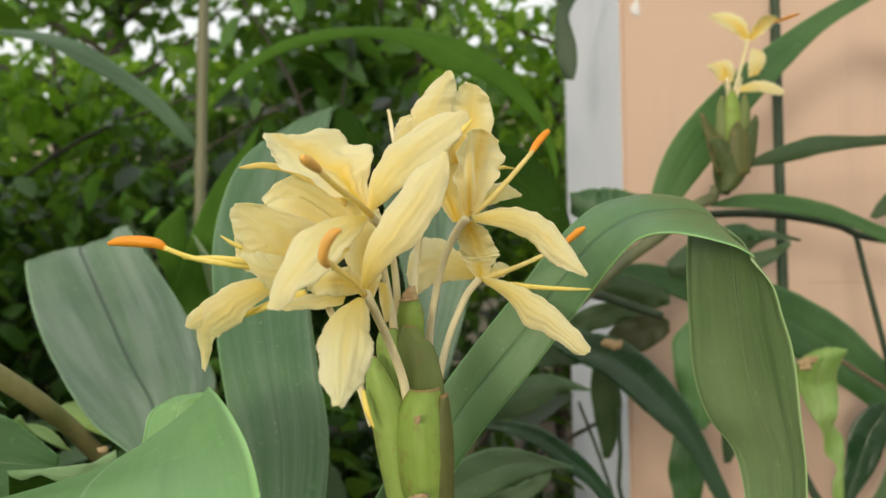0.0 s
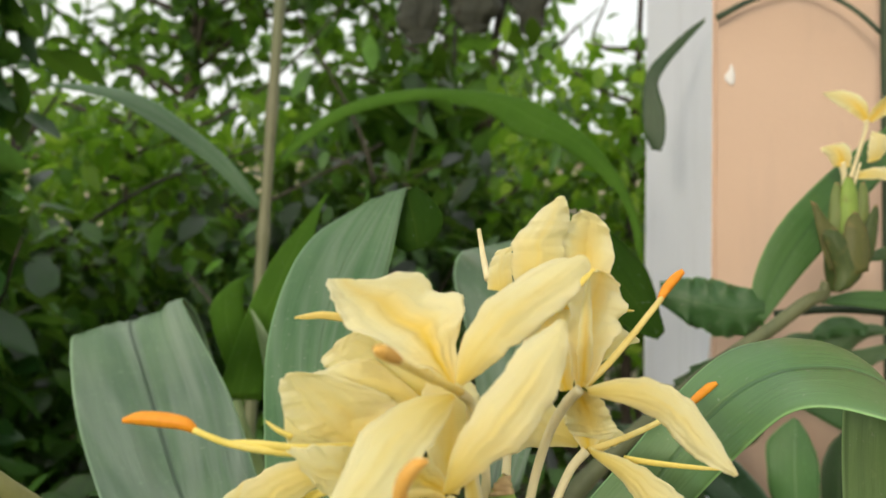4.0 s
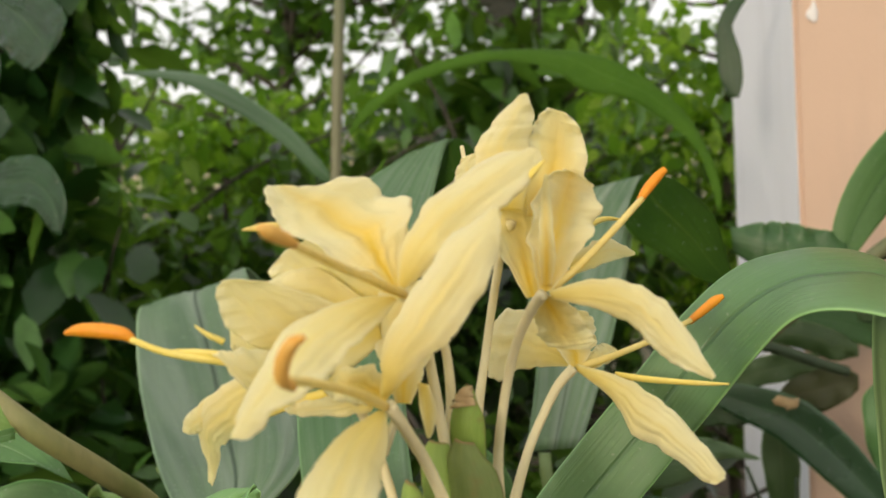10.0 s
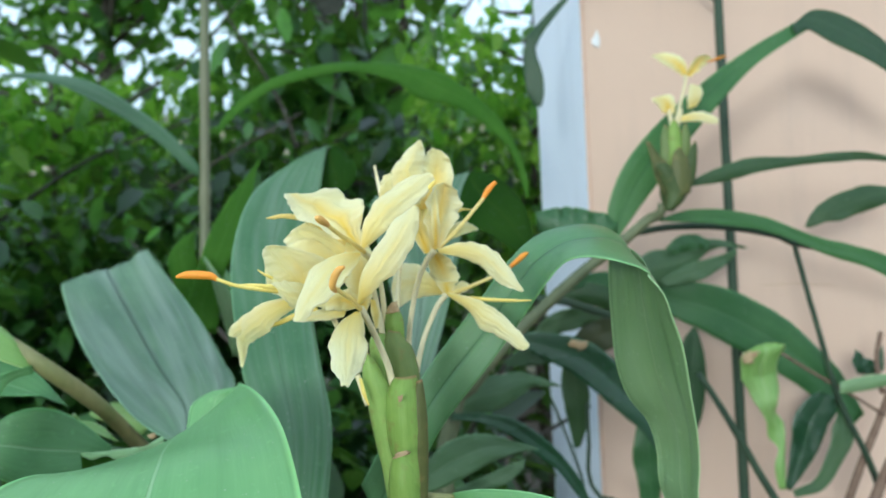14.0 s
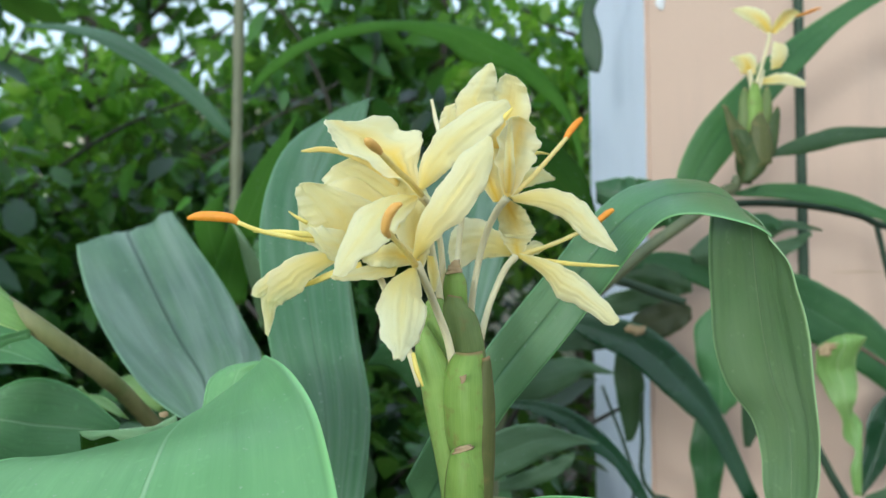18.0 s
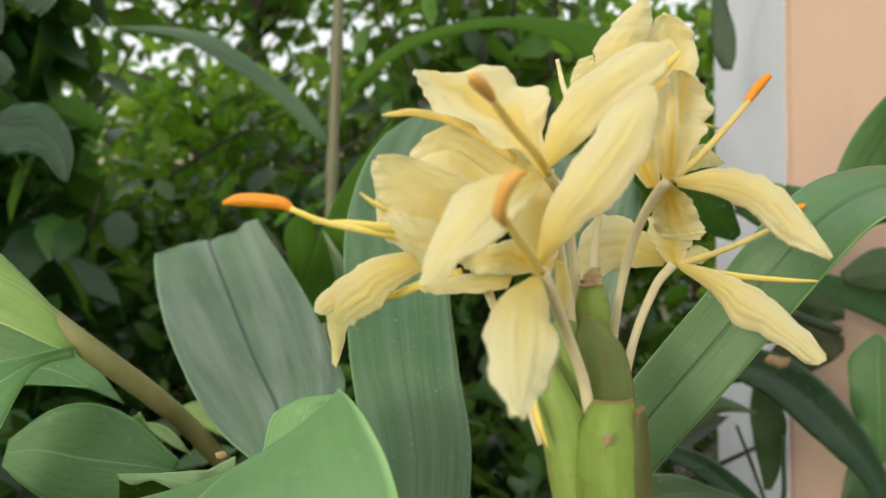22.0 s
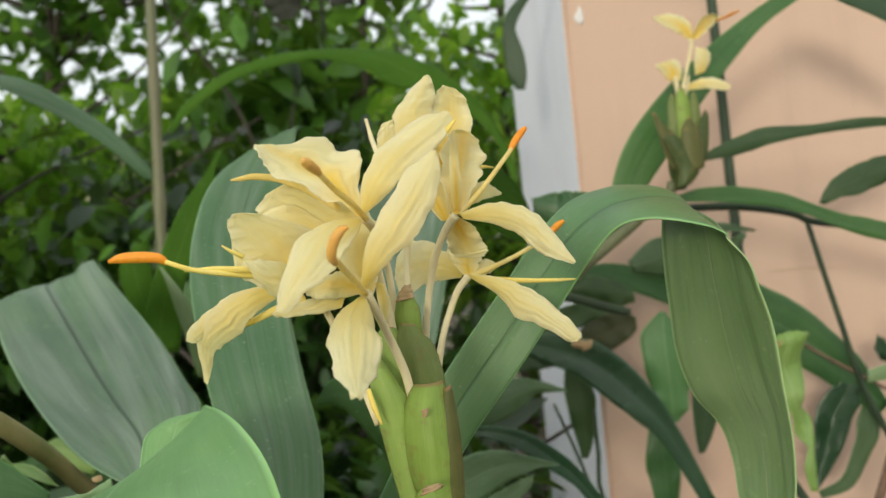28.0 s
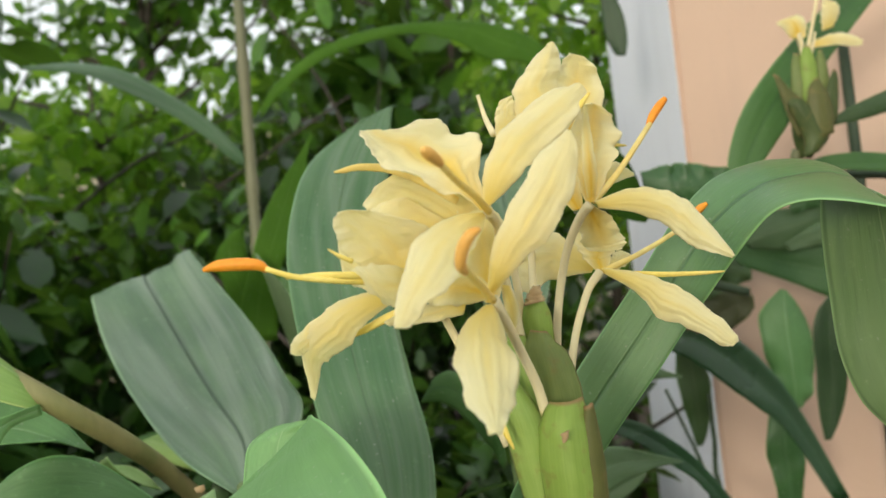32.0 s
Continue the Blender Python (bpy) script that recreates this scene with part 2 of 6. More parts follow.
M["leaf_blue"] = leaf_material("ginger_leaf_bluish", (0.058, 0.150, 0.056), (0.175, 0.285, 0.150), (0.018, 0.060, 0.022), rough=0.36, veins=7, sheen=0.9, depth=0.35, gloss=(-0.25, 1.35), relief=0.9, bloom=0.7)
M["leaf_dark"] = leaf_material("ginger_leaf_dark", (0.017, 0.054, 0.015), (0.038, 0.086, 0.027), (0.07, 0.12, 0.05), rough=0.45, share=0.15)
M["leaf_pale_rib"] = leaf_material("pale_ribbed_leaf", (0.125, 0.300, 0.085), (0.195, 0.390, 0.135), (0.46, 0.62, 0.34), rough=0.38, veins=7, rib_width=0.035, depth=0.3, spots=0.15)
# leaf green darkened so that the shade is already in the colour
M["leaf_shade"] = leaf_material("shade_coloured_leaf", (0.015, 0.046, 0.004), (0.032, 0.076, 0.009), (0.05, 0.09, 0.012), rough=0.6, sheen=0.05, spots=0.05, gloss=(-2.0, 1.6))
M["leaf_mid"] = leaf_material("sloping_leaf", (0.038, 0.118, 0.032), (0.075, 0.180, 0.055), (0.12, 0.22, 0.095), rough=0.4, rib_width=0.03, depth=0.5, sheen=0.6)
M["leaf_wet"] = leaf_material("deep_green_leaf", (0.014, 0.058, 0.020), (0.028, 0.088, 0.034), (0.060, 0.13, 0.055), rough=0.32, rib_width=0.04, depth=0.4, sheen=0.8, gloss=(0.0, 1.6))
M["leaf_pale"] = leaf_material("dull_pale_leaf", (0.070, 0.135, 0.056), (0.110, 0.185, 0.085), (0.17, 0.25, 0.13), rough=0.5, rib_width=0.03, depth=0.5)
M["leaf_brownish"] = leaf_material("withering_leaf", (0.050, 0.058, 0.020), (0.080, 0.090, 0.030), (0.10, 0.09, 0.04), rough=0.5, rib_width=0.03, depth=0.5)
M["leaf_olive"] = leaf_material("olive_leaf", (0.034, 0.078, 0.022), (0.066, 0.122, 0.041), (0.11, 0.165, 0.07), rough=0.45, rib_width=0.03, depth=0.5)
M["leaf_young"] = leaf_material("young_leaf", (0.28, 0.48, 0.11), (0.40, 0.58, 0.20), (0.46, 0.6, 0.28), rough=0.4, veins=9, share=0.35, depth=0.35)
M["leaf_rib"] = leaf_material("ribbed_leaf", (0.100, 0.250, 0.080), (0.160, 0.335, 0.125), (0.32, 0.48, 0.25), rough=0.4, rib_width=0.03, depth=0.4)
M["leaf_torn"] = leaf_material("torn_leaf", (0.24, 0.42, 0.18), (0.34, 0.52, 0.27), (0.4, 0.55, 0.3), rough=0.5, depth=0.3)
M["leaf_arch"] = leaf_material("arching_leaf", (0.068, 0.170, 0.018), (0.115, 0.245, 0.032), (0.15, 0.29, 0.05), rough=0.5, share=0.45, sheen=0.12, depth=0.35, gloss=(-1.4, 1.6))
M["leaf_under"] = leaf_material("leaf_underside", (0.185, 0.310, 0.118), (0.295, 0.415, 0.200), (0.35, 0.46, 0.24), rough=0.45, sheen=0.8, veins=9, rib_width=0.02, depth=0.2, bloom=0.15)
M["petal"] = petal_material("cream_petal", (0.99, 0.955, 0.66), (0.97, 0.79, 0.15), stripe=0.22, base_gain=0.65, share=0.52)
M["petal_warm"] = petal_material("warm_petal", (0.985, 0.945, 0.60), (0.97, 0.71, 0.07), stripe=0.65, base_gain=1.1, share=0.45)
M["petal_lip"] = petal_material("lip_petal", (0.99, 0.955, 0.66), (0.97, 0.72, 0.07), stripe=0.42, base_gain=1.15, share=0.48, reach=1.35)
M["petal_olive"] = petal_material("olive_petal", (0.93, 0.84, 0.38), (0.85, 0.66, 0.12), stripe=0.5)
M["tube"] = plain_material("corolla_tube", (0.95, 0.875, 0.57), (0.90, 0.80, 0.47), 60, 0.5, share=0.2, streak=(1, 1, 0.2))
M["filament"] = plain_material("filament", (0.98, 0.80, 0.26), (0.98, 0.86, 0.38), 80, 0.4, bump=0.05, share=0.35)
M["filament_yellow"] = plain_material("yellow_filament", (0.90, 0.70, 0.12), (0.92, 0.78, 0.24), 80, 0.45, share=0.05)
M["anther"] = plain_material("orange_anther", (0.88, 0.27, 0.010), (0.92, 0.38, 0.025), 120, 0.55, share=0.04)
M["anther_brown"] = plain_material("browned_anther", (0.78, 0.38, 0.06), (0.86, 0.54, 0.15), 140, 0.6)
def bract_material(name, a, bcol):
    """A fleshy green scale with fine lengthwise lines and a dry brown rim."""
    m, n, l, b = material(name, 0.42)
    uv = n.new("ShaderNodeSeparateXYZ")
    l.new(n.new("ShaderNodeUVMap").outputs[0], uv.inputs[0])
    streak = n.new("ShaderNodeCombineXYZ")
    l.new(math_node(n, l, "MULTIPLY", uv.outputs[0], 2.0), streak.inputs[0])
    l.new(math_node(n, l, "MULTIPLY", uv.outputs[1], 30.0), streak.inputs[1])
    line, big = noise_node(n, l, 1.0, 4, 0.6, streak.outputs[0]), noise_node(n, l, 70, 3)
    col = mix_node(n, l, ramp(n, l, line, 0.3, 0.7), a, bcol)
    col = mix_node(n, l, math_node(n, l, "MULTIPLY", ramp(n, l, big, 0.45, 0.7), 0.3), col, tuple(c * 1.35 for c in bcol))
    rim = ramp(n, l, math_node(n, l, "ADD", uv.outputs[0], math_node(n, l, "MULTIPLY", big, 0.06)), 0.975, 1.01)
    across = math_node(n, l, "MULTIPLY", math_node(n, l, "ABSOLUTE", math_node(n, l, "SUBTRACT", uv.outputs[1], 0.5)), 2.0)
    rim = math_node(n, l, "MAXIMUM", rim, math_node(n, l, "MULTIPLY", ramp(n, l, math_node(n, l, "ADD", across, math_node(n, l, "MULTIPLY", big, 0.06)), 0.985, 1.03), 0.8))
    blotch = noise_node(n, l, 160, 4, 0.6)
    col = mix_node(n, l, math_node(n, l, "MULTIPLY", ramp(n, l, blotch, 0.56, 0.72), 0.5, clamp=True), col, (0.24, 0.18, 0.06))
    col = mix_node(n, l, math_node(n, l, "MULTIPLY", rim, 0.85, clamp=True), col, (0.30, 0.19, 0.09))
    l.new(col, b.inputs["Base Color"])
    b.inputs["Specular IOR Level"].default_value = 0.25
    bump_node(n, l, math_node(n, l, "ADD", line, big), 0.3, 0.0008, b)
    see_through(m, n, l, b, col, 0.12)
    return m


M["bract"] = bract_material("green_bract", (0.25, 0.385, 0.08), (0.32, 0.445, 0.12))
M["bract_dark"] = bract_material("olive_bract", (0.13, 0.19, 0.05), (0.20, 0.25, 0.08))
M["bract_mid"] = bract_material("green_olive_bract", (0.20, 0.32, 0.055), (0.27, 0.385, 0.085))
M["bract_brown"] = bract_material("brown_olive_bract", (0.085, 0.100, 0.028), (0.13, 0.135, 0.042))
M["bud_bract"] = bract_material("bud_bract", (0.045, 0.075, 0.022), (0.085, 0.115, 0.036))
M["scar"] = plain_material("dry_bract_tip", (0.34, 0.23, 0.11), (0.50, 0.38, 0.21), 200, 0.8, 0.5)
M["stem"] = plain_material("green_stem", (0.12, 0.20, 0.06), (0.19, 0.26, 0.10), 25, 0.5, streak=(1, 1, 0.15))
M["stem_brown"] = plain_material("brownish_stem", (0.18, 0.205, 0.06), (0.29, 0.265, 0.115), 30, 0.55, streak=(1, 1, 0.2))
M["cane"] = plain_material("cane_skin", (0.125, 0.160, 0.070), (0.20, 0.185, 0.105), 9, 0.5, streak=(1, 1, 0.25))
M["stalk_dull"] = plain_material("dull_stalk", (0.085, 0.105, 0.048), (0.15, 0.165, 0.075), 25, 0.55, streak=(1, 1, 0.15))
M["stem_dark"] = plain_material("dark_vine", (0.022, 0.045, 0.022), (0.042, 0.075, 0.034), 40, 0.6)
M["twig"] = plain_material("dry_twig", (0.15, 0.09, 0.06), (0.24, 0.16, 0.11), 60, 0.8, 0.6, 0.002)
M["bark"] = plain_material("bark", (0.035, 0.030, 0.022), (0.070, 0.058, 0.044), 20, 0.85, 0.8, 0.004)
M["dead"] = plain_material("dead_leaf", (0.034, 0.040, 0.030), (0.072, 0.078, 0.058), 12, 0.8, 0.5, 0.002, share=0.2)
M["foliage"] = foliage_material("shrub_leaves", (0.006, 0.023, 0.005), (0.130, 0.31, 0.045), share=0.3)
# near-black copy of the shrub leaves: deep hedge shade put into the colour
M["foliage_shade"] = foliage_material("shade_toned_leaves", (0.003, 0.012, 0.003), (0.068, 0.170, 0.032), share=0.2)
# brighter leaf green: sunlight on the farther shrub is put into it
M["foliage_sun"] = foliage_material("sunlit_pale_leaves", (0.07, 0.19, 0.015), (0.34, 0.54, 0.06), share=0.6)
M["foliage_broad"] = foliage_material("broad_shrub_leaves", (0.012, 0.050, 0.012), (0.13, 0.29, 0.065), share=0.3)
M["foliage_far"] = foliage_material("far_leaves", (0.014, 0.055, 0.010), (0.20, 0.42, 0.06), share=0.5)
M["glossy"] = leaf_material("glossy_leaf", (0.009, 0.044, 0.013), (0.021, 0.080, 0.024), (0.05, 0.12, 0.04), rough=0.25, veins=4, rib_width=0.05, sheen=0.6, gloss=(0.22, 1.1), relief=11.0)
M["soil"] = plain_material("soil", (0.05, 0.036, 0.024), (0.085, 0.06, 0.04), 6, 0.95, 0.9, 0.01, grain=60)


def render_material(name, a, bcol, stain):
    """Painted render on masonry: trowel waves, grit, and faint stains."""
    m, n, l, b = material(name, 0.85)
    big, mid, grit = noise_node(n, l, 2.2, 5, 0.6), noise_node(n, l, 14, 4), noise_node(n, l, 190, 3)
    mp = n.new("ShaderNodeMapping")
    mp.inputs["Scale"].default_value = (6, 6, 0.7)
    l.new(n.new("ShaderNodeTexCoord").outputs["Object"], mp.inputs["Vector"])
    run = noise_node(n, l, 3, 4, 0.6, mp.outputs[0])
    col = mix_node(n, l, ramp(n, l, big, 0.3, 0.7), a, bcol)
    col = mix_node(n, l, math_node(n, l, "MULTIPLY", ramp(n, l, run, 0.5, 0.8), 0.35), col, stain)
    col = mix_node(n, l, math_node(n, l, "MULTIPLY", ramp(n, l, mid, 0.62, 0.72), 0.12), col, stain)
    col = mix_node(n, l, math_node(n, l, "MULTIPLY", ramp(n, l, grit, 0.66, 0.8), 0.25), col, stain)
    l.new(col, b.inputs["Base Color"])
    h = math_node(n, l, "ADD", math_node(n, l, "MULTIPLY", mid, 1.0), math_node(n, l, "MULTIPLY", grit, 0.25))
    bump_node(n, l, h, 0.35, 0.004, b)
    return m


M["wall"] = render_material("peach_render", (0.595, 0.425, 0.318), (0.655, 0.475, 0.358), (0.44, 0.33, 0.27))
M["wall_white"] = render_material("white_render", (0.84, 0.86, 0.93), (0.88, 0.90, 0.95), (0.58, 0.58, 0.62))
M["wall_cream"] = render_material("cream_render", (0.72, 0.64, 0.50), (0.78, 0.70, 0.56), (0.5, 0.44, 0.36))
M["roof_edge"] = plain_material("grey_roof_edge", (0.30, 0.28, 0.26), (0.40, 0.38, 0.35), 6, 0.8)
M["chip"] = plain_material("bare_plaster", (0.78, 0.76, 0.74), (0.82, 0.80, 0.78), 60, 0.9)


# ---- builders ----
def mesh_from(name, verts, faces, uvs=None, smooth=True):
    me = bpy.data.meshes.new(name)
    me.from_pydata([tuple(v) for v in verts], [], faces)
    if uvs is not None:
        lay = me.uv_layers.new(name="UVMap")
        idx = np.empty(len(me.loops), dtype=np.int32)
        me.loops.foreach_get("vertex_index", idx)
        lay.data.foreach_set("uv", np.asarray(uvs, dtype=np.float32)[idx].ravel())
    if smooth:
        me.polygons.foreach_set("use_smooth", [True] * len(me.polygons))
    me.update()
    return me


def thing(name, label, category, at=(0, 0, 0), group="", kind=""):
    """An empty at the base of a thing, to carry its parts."""
    ob = new(name)
    ob.location = at
    ob.empty_display_size = 0.05
    return tagged(ob, label, category, group, kind)


def part(name, me, mat, parent, label="", thick=0.0):
    ob = new(name, me)
    me.materials.append(M[mat])
    ob.parent = parent
    up = parent
    off = Vector((0, 0, 0))
    while up is not None:
        off += up.location
        up = up.parent
    ob.location = -off
    if thick:
        s = ob.modifiers.new("thickness", "SOLIDIFY")
        s.thickness, s.offset = thick, 0.0
    return tagged(ob, label)


def spline(pts, n):
    """A smooth curve through the points, evenly sampled by index."""
    p = np.asarray(pts, float)
    p = np.vstack([2 * p[0] - p[1], p, 2 * p[-1] - p[-2]])
    out = []
    for q in np.linspace(0, len(p) - 3 - 1e-9, n):
        i = int(q)
        t = q - i
        a, b, c, d = p[i:i + 4]
        out.append(0.5 * (2 * b + (c - a) * t + (2 * a - 5 * b + 4 * c - d) * t * t + (3 * b - a - 3 * c + d) * t ** 3))
    return np.array(out)


def mm(*p):
    return np.array(p, float) / 1000.0


def blade(parent, name, edges, mat, bow=0.1, fold=0.0, ripple=0.0, waves=3.0, nu=40, nv=12, thick=0.0006, label="", flute=0.0, rag=0.0):
    """A leaf or petal between two edge curves, from base to tip: edges holds pairs of opposite points in millimetres.
    bow: bulge across it, towards the viewer; fold: a crease along the midrib; ripple: waviness of the margins; flute: fine lengthwise folds; rag: unevenness of the outline."""
    if name == "petal":
        nu, nv, flute = max(nu, 80), max(nv, 26), flute * 0.7
    left = spline([mm(*a[:3]) for a in edges], nu)
    right = spline([mm(*a[3:]) for a in edges], nu)
    if name == "petal":
        for i in range(nu):
            u = i / (nu - 1)
            d = (right[i] - left[i]) * min(1.0, 5 * u) * min(1.0, 0.015 / (np.linalg.norm(right[i] - left[i]) + 1e-9))
            left[i] -= d * (0.07 * noise.noise((u * 7, left[0][0] * 90, 1.0)) + 0.05 * noise.noise((u * 17, left[0][0] * 90, 2.0)) + 0.024 * noise.noise((u * 47, left[0][0] * 90, 9.0)))
            right[i] += d * (0.07 * noise.noise((u * 7, left[0][2] * 90, 3.0)) + 0.05 * noise.noise((u * 17, left[0][2] * 90, 4.0)) + 0.024 * noise.noise((u * 47, left[0][2] * 90, 8.0)))
    if rag:
        for i in range(nu):
            u = i / (nu - 1)
            d = (right[i] - left[i]) * rag
            left[i] -= d * (noise.noise((u * 7, right[0][0] * 70, 5.0)) + 0.6 * noise.noise((u * 21, right[0][0] * 70, 6.0)))
            right[i] += d * (noise.noise((u * 7, right[0][2] * 70, 7.0)) + 0.6 * noise.noise((u * 21, right[0][2] * 70, 8.0)))
    centre = (left + right) / 2
    tang = np.gradient(centre, axis=0)
    wide = right - left
    nrm = np.cross(tang, wide)
    nrm /= np.linalg.norm(nrm, axis=1)[:, None] + 1e-12
    k = nu // 2
    if nrm[k][1] > 0:
        nrm = -nrm
    w = np.linalg.norm(wide, axis=1)
    seed = abs(hash((round(float(left[0][0]), 4), round(float(right[k][2]), 4)))) % 1000
    verts, uvs, faces = [], [], []
    for i in range(nu):
        u = i / (nu - 1)
        for j in range(nv):
            s = j / (nv - 1)
            e = 2 * s - 1
            off = bow * w[i] * (1 - e * e) + fold * w[i] * (1 - abs(e))
            off += ripple * (e * e) * math.sin(6.283 * waves * u + (1.3 if e > 0 else 0) + seed) * min(1, 4 * u) * (0.6 + 0.8 * noise.noise((u * 5, e * 2, seed)))
            off += flute * w[i] * noise.noise((u * 2.2, e * 5.0, seed + 9.0)) * (0.3 + u * (1 - u) * 2.8)
            off += 0.025 * w[i] * noise.noise((u * 4 + seed, e * 1.4, 2.0))
            if name == "petal":
                for q, c in enumerate((-0.52, 0.45)):
                    c += 0.2 * noise.noise((seed, q * 3.1, 0.7)) + 0.12 * (u - 0.5) * (1 if q else -1)
                    off -= 0.022 * w[i] * math.exp(-((e - c) / 0.10) ** 2) * math.sin(3.1416 * u) * (0.6 + noise.noise((u * 3, q * 5.0, seed)))
                off += 0.014 * w[i] * noise.noise((u * 11, e * 4.0, seed + 5.0)) * min(1, 4 * u)
                off += 0.13 * min(w[i], 0.013) * abs(e) ** 3 * noise.noise((u * 9, 3.0 if e > 0 else 7.0, seed)) * min(1, 4 * u)
                off -= 0.035 * w[i] * math.exp(-(e / 0.13) ** 2) * min(1, 4 * u) * (1 - u)
                off += 0.018 * w[i] * e ** 4 * noise.noise((u * 24, 3.0 if e > 0 else 7.0, seed)) * min(1, 4 * u)
            off += flute * 0.18 * w[i] * noise.noise((u * 7, e * 11.0, seed + 4.0)) * min(1.0, 3 * u)
            verts.append(left[i] + wide[i] * s + nrm[i] * off)
            uvs.append((u, s))
    for i in range(nu - 1):
        for j in range(nv - 1):
            a = i * nv + j
            faces.append((a, a + 1, a + nv + 1, a + nv))
    return part(name, mesh_from(name, verts, faces, uvs), mat, parent, label, 0.00025 if name == "petal" else thick)


def pipe(parent, name, pts, radii, mat, n=24, sides=10, label="", flat=1.0, knots=()):
    """A round stem through points in millimetres, with a radius in millimetres at each; knots: places along it that swell."""
    c = spline([mm(*p) for p in pts], n)
    r = np.interp(np.linspace(0, 1, n), np.linspace(0, 1, len(radii)), radii) / 1000.0
    for q in knots:
        r = r * (1 + 0.22 * np.exp(-((np.linspace(0, 1, n) - q) / 0.012) ** 2))
    tang = np.gradient(c, axis=0)
    tang /= np.linalg.norm(tang, axis=1)[:, None]
    side = np.cross(tang[0], (0.3, 1.0, 0.2))
    side /= np.linalg.norm(side)
    verts, uvs, faces = [], [], []
    for i in range(n):
        side = side - tang[i] * side.dot(tang[i])
        side /= np.linalg.norm(side)
        oth = np.cross(tang[i], side)
        for j in range(sides):
            a = 2 * math.pi * j / sides
            verts.append(c[i] + r[i] * (side * math.cos(a) + oth * math.sin(a) * flat))
            uvs.append((i / (n - 1), j / sides))
    for i in range(n - 1):
        for j in range(sides):
            a, b = i * sides + j, i * sides + (j + 1) % sides
            faces.append((a, b, b + sides, a + sides))
    faces.append(tuple(range(sides - 1, -1, -1)))
    faces.append(tuple((n - 1) * sides + j for j in range(sides)))
    return part(name, mesh_from(name, verts, faces, uvs), mat, parent, label)


def slab(name, lo, hi, mat, label="", kind="structure", category=""):
    """A block between two corners, with softened edges."""
    bm = bmesh.new()
    bmesh.ops.create_cube(bm, size=1.0)
    for v in bm.verts:
        v.co = Vector([lo[i] + (hi[i] - lo[i]) * (v.co[i] + 0.5) for i in range(3)])
    bmesh.ops.bevel(bm, geom=list(bm.edges), offset=0.004, segments=2, affect="EDGES")
    me = bpy.data.meshes.new(name)
    bm.to_mesh(me)
    bm.free()
    ob = new(name, me)
    me.materials.append(M[mat])
    return tagged(ob, label, category, kind=kind)


# ---- ground and house corner ----
rng = np.random.default_rng(7)
gx = np.concatenate([[-400, -60, -12], np.linspace(-5, 5, 41), [12, 60, 400]])
gy = np.concatenate([[-400, -60, -12], np.linspace(-3, 8, 45), [16, 60, 400]])
gv = [(x, y, 0.02 * noise.noise((x * 1.7, y * 1.7, 0)) if abs(x) < 6 and -4 < y < 9 else 0.0) for y in gy for x in gx]
gf = [(j * len(gx) + i, j * len(gx) + i + 1, (j + 1) * len(gx) + i + 1, (j + 1) * len(gx) + i) for j in range(len(gy) - 1) for i in range(len(gx) - 1)]
ground = new("ground", mesh_from("ground", gv, gf))
ground.data.materials.append(M["soil"])
tagged(ground, "dark bare garden soil under the plants", "ground", kind="structure")


def wall_block(name, lo, hi, mat, label, bulge):
    """A rendered wall with a slightly uneven face and a worn arris."""
    bm = bmesh.new()
    bmesh.ops.create_cube(bm, size=1.0)
    for v in bm.verts:
        v.co = Vector([lo[i] + (hi[i] - lo[i]) * (v.co[i] + 0.5) for i in range(3)])
    long_edges = [e for e in bm.edges if abs(e.verts[0].co.z - e.verts[1].co.z) > 1]
    bmesh.ops.subdivide_edges(bm, edges=long_edges, cuts=70, use_grid_fill=True)
    bmesh.ops.bevel(bm, geom=[e for e in bm.edges if all(abs(v.co.x - lo[0]) < 1e-4 and abs(v.co.y - lo[1]) < 1e-4 for v in e.verts)], offset=0.006, segments=3, affect="EDGES")
    for v in bm.verts:
        k = bulge * noise.noise((v.co.x * 6, v.co.y * 6, v.co.z * 9))
        v.co.y += k
        v.co.x += k if v.co.x < lo[0] + 0.05 else 0
    me = bpy.data.meshes.new(name)
    bm.to_mesh(me)
    bm.free()
    me.polygons.foreach_set("use_smooth", [False] * len(me.polygons))
    ob = new(name, me)
    me.materials.append(M[mat])
    return tagged(ob, label, "wall", kind="structure")


wall_block("wall_front", (0.264, 1.24, -0.1), (4.5, 1.46, 3.6), "wall", "peach painted rendered house wall with faint stains", 0.0015)
# the white return of the corner, running back from the front face
foot = [(0.2634, 1.2435), (0.264, 1.2435), (0.264, 1.50), (0.40, 1.50), (0.40, 1.68), (0.247, 1.68)]
zs = np.linspace(-0.1, 3.6, 60)
wv = [(x + 0.001 * noise.noise((y * 8, z * 9, 3)), y, z) for z in zs for x, y in foot]
wf = [(k * 6 + i, k * 6 + (i + 1) % 6, (k + 1) * 6 + (i + 1) % 6, (k + 1) * 6 + i) for k in range(59) for i in range(6)]
side = new("wall_side", mesh_from("wall_side", wv, wf, smooth=False))
side.data.materials.append(M["wall_white"])
tagged(side, "white painted side of the house corner, streaked", "wall", kind="structure")
# unseen slab added above the wall; it keeps high sky light off it
slab("eaves", (0.18, 0.95, 3.6), (4.6, 1.80, 3.72), "wall_white", "unseen white slab added to shade the house wall", category="eaves")
# a chip in the paint
chip = new("paint_chip")
chip.location = (0.288, 1.238, 1.643)
tagged(chip, "bare white chip in the peach paint", "paint chip")
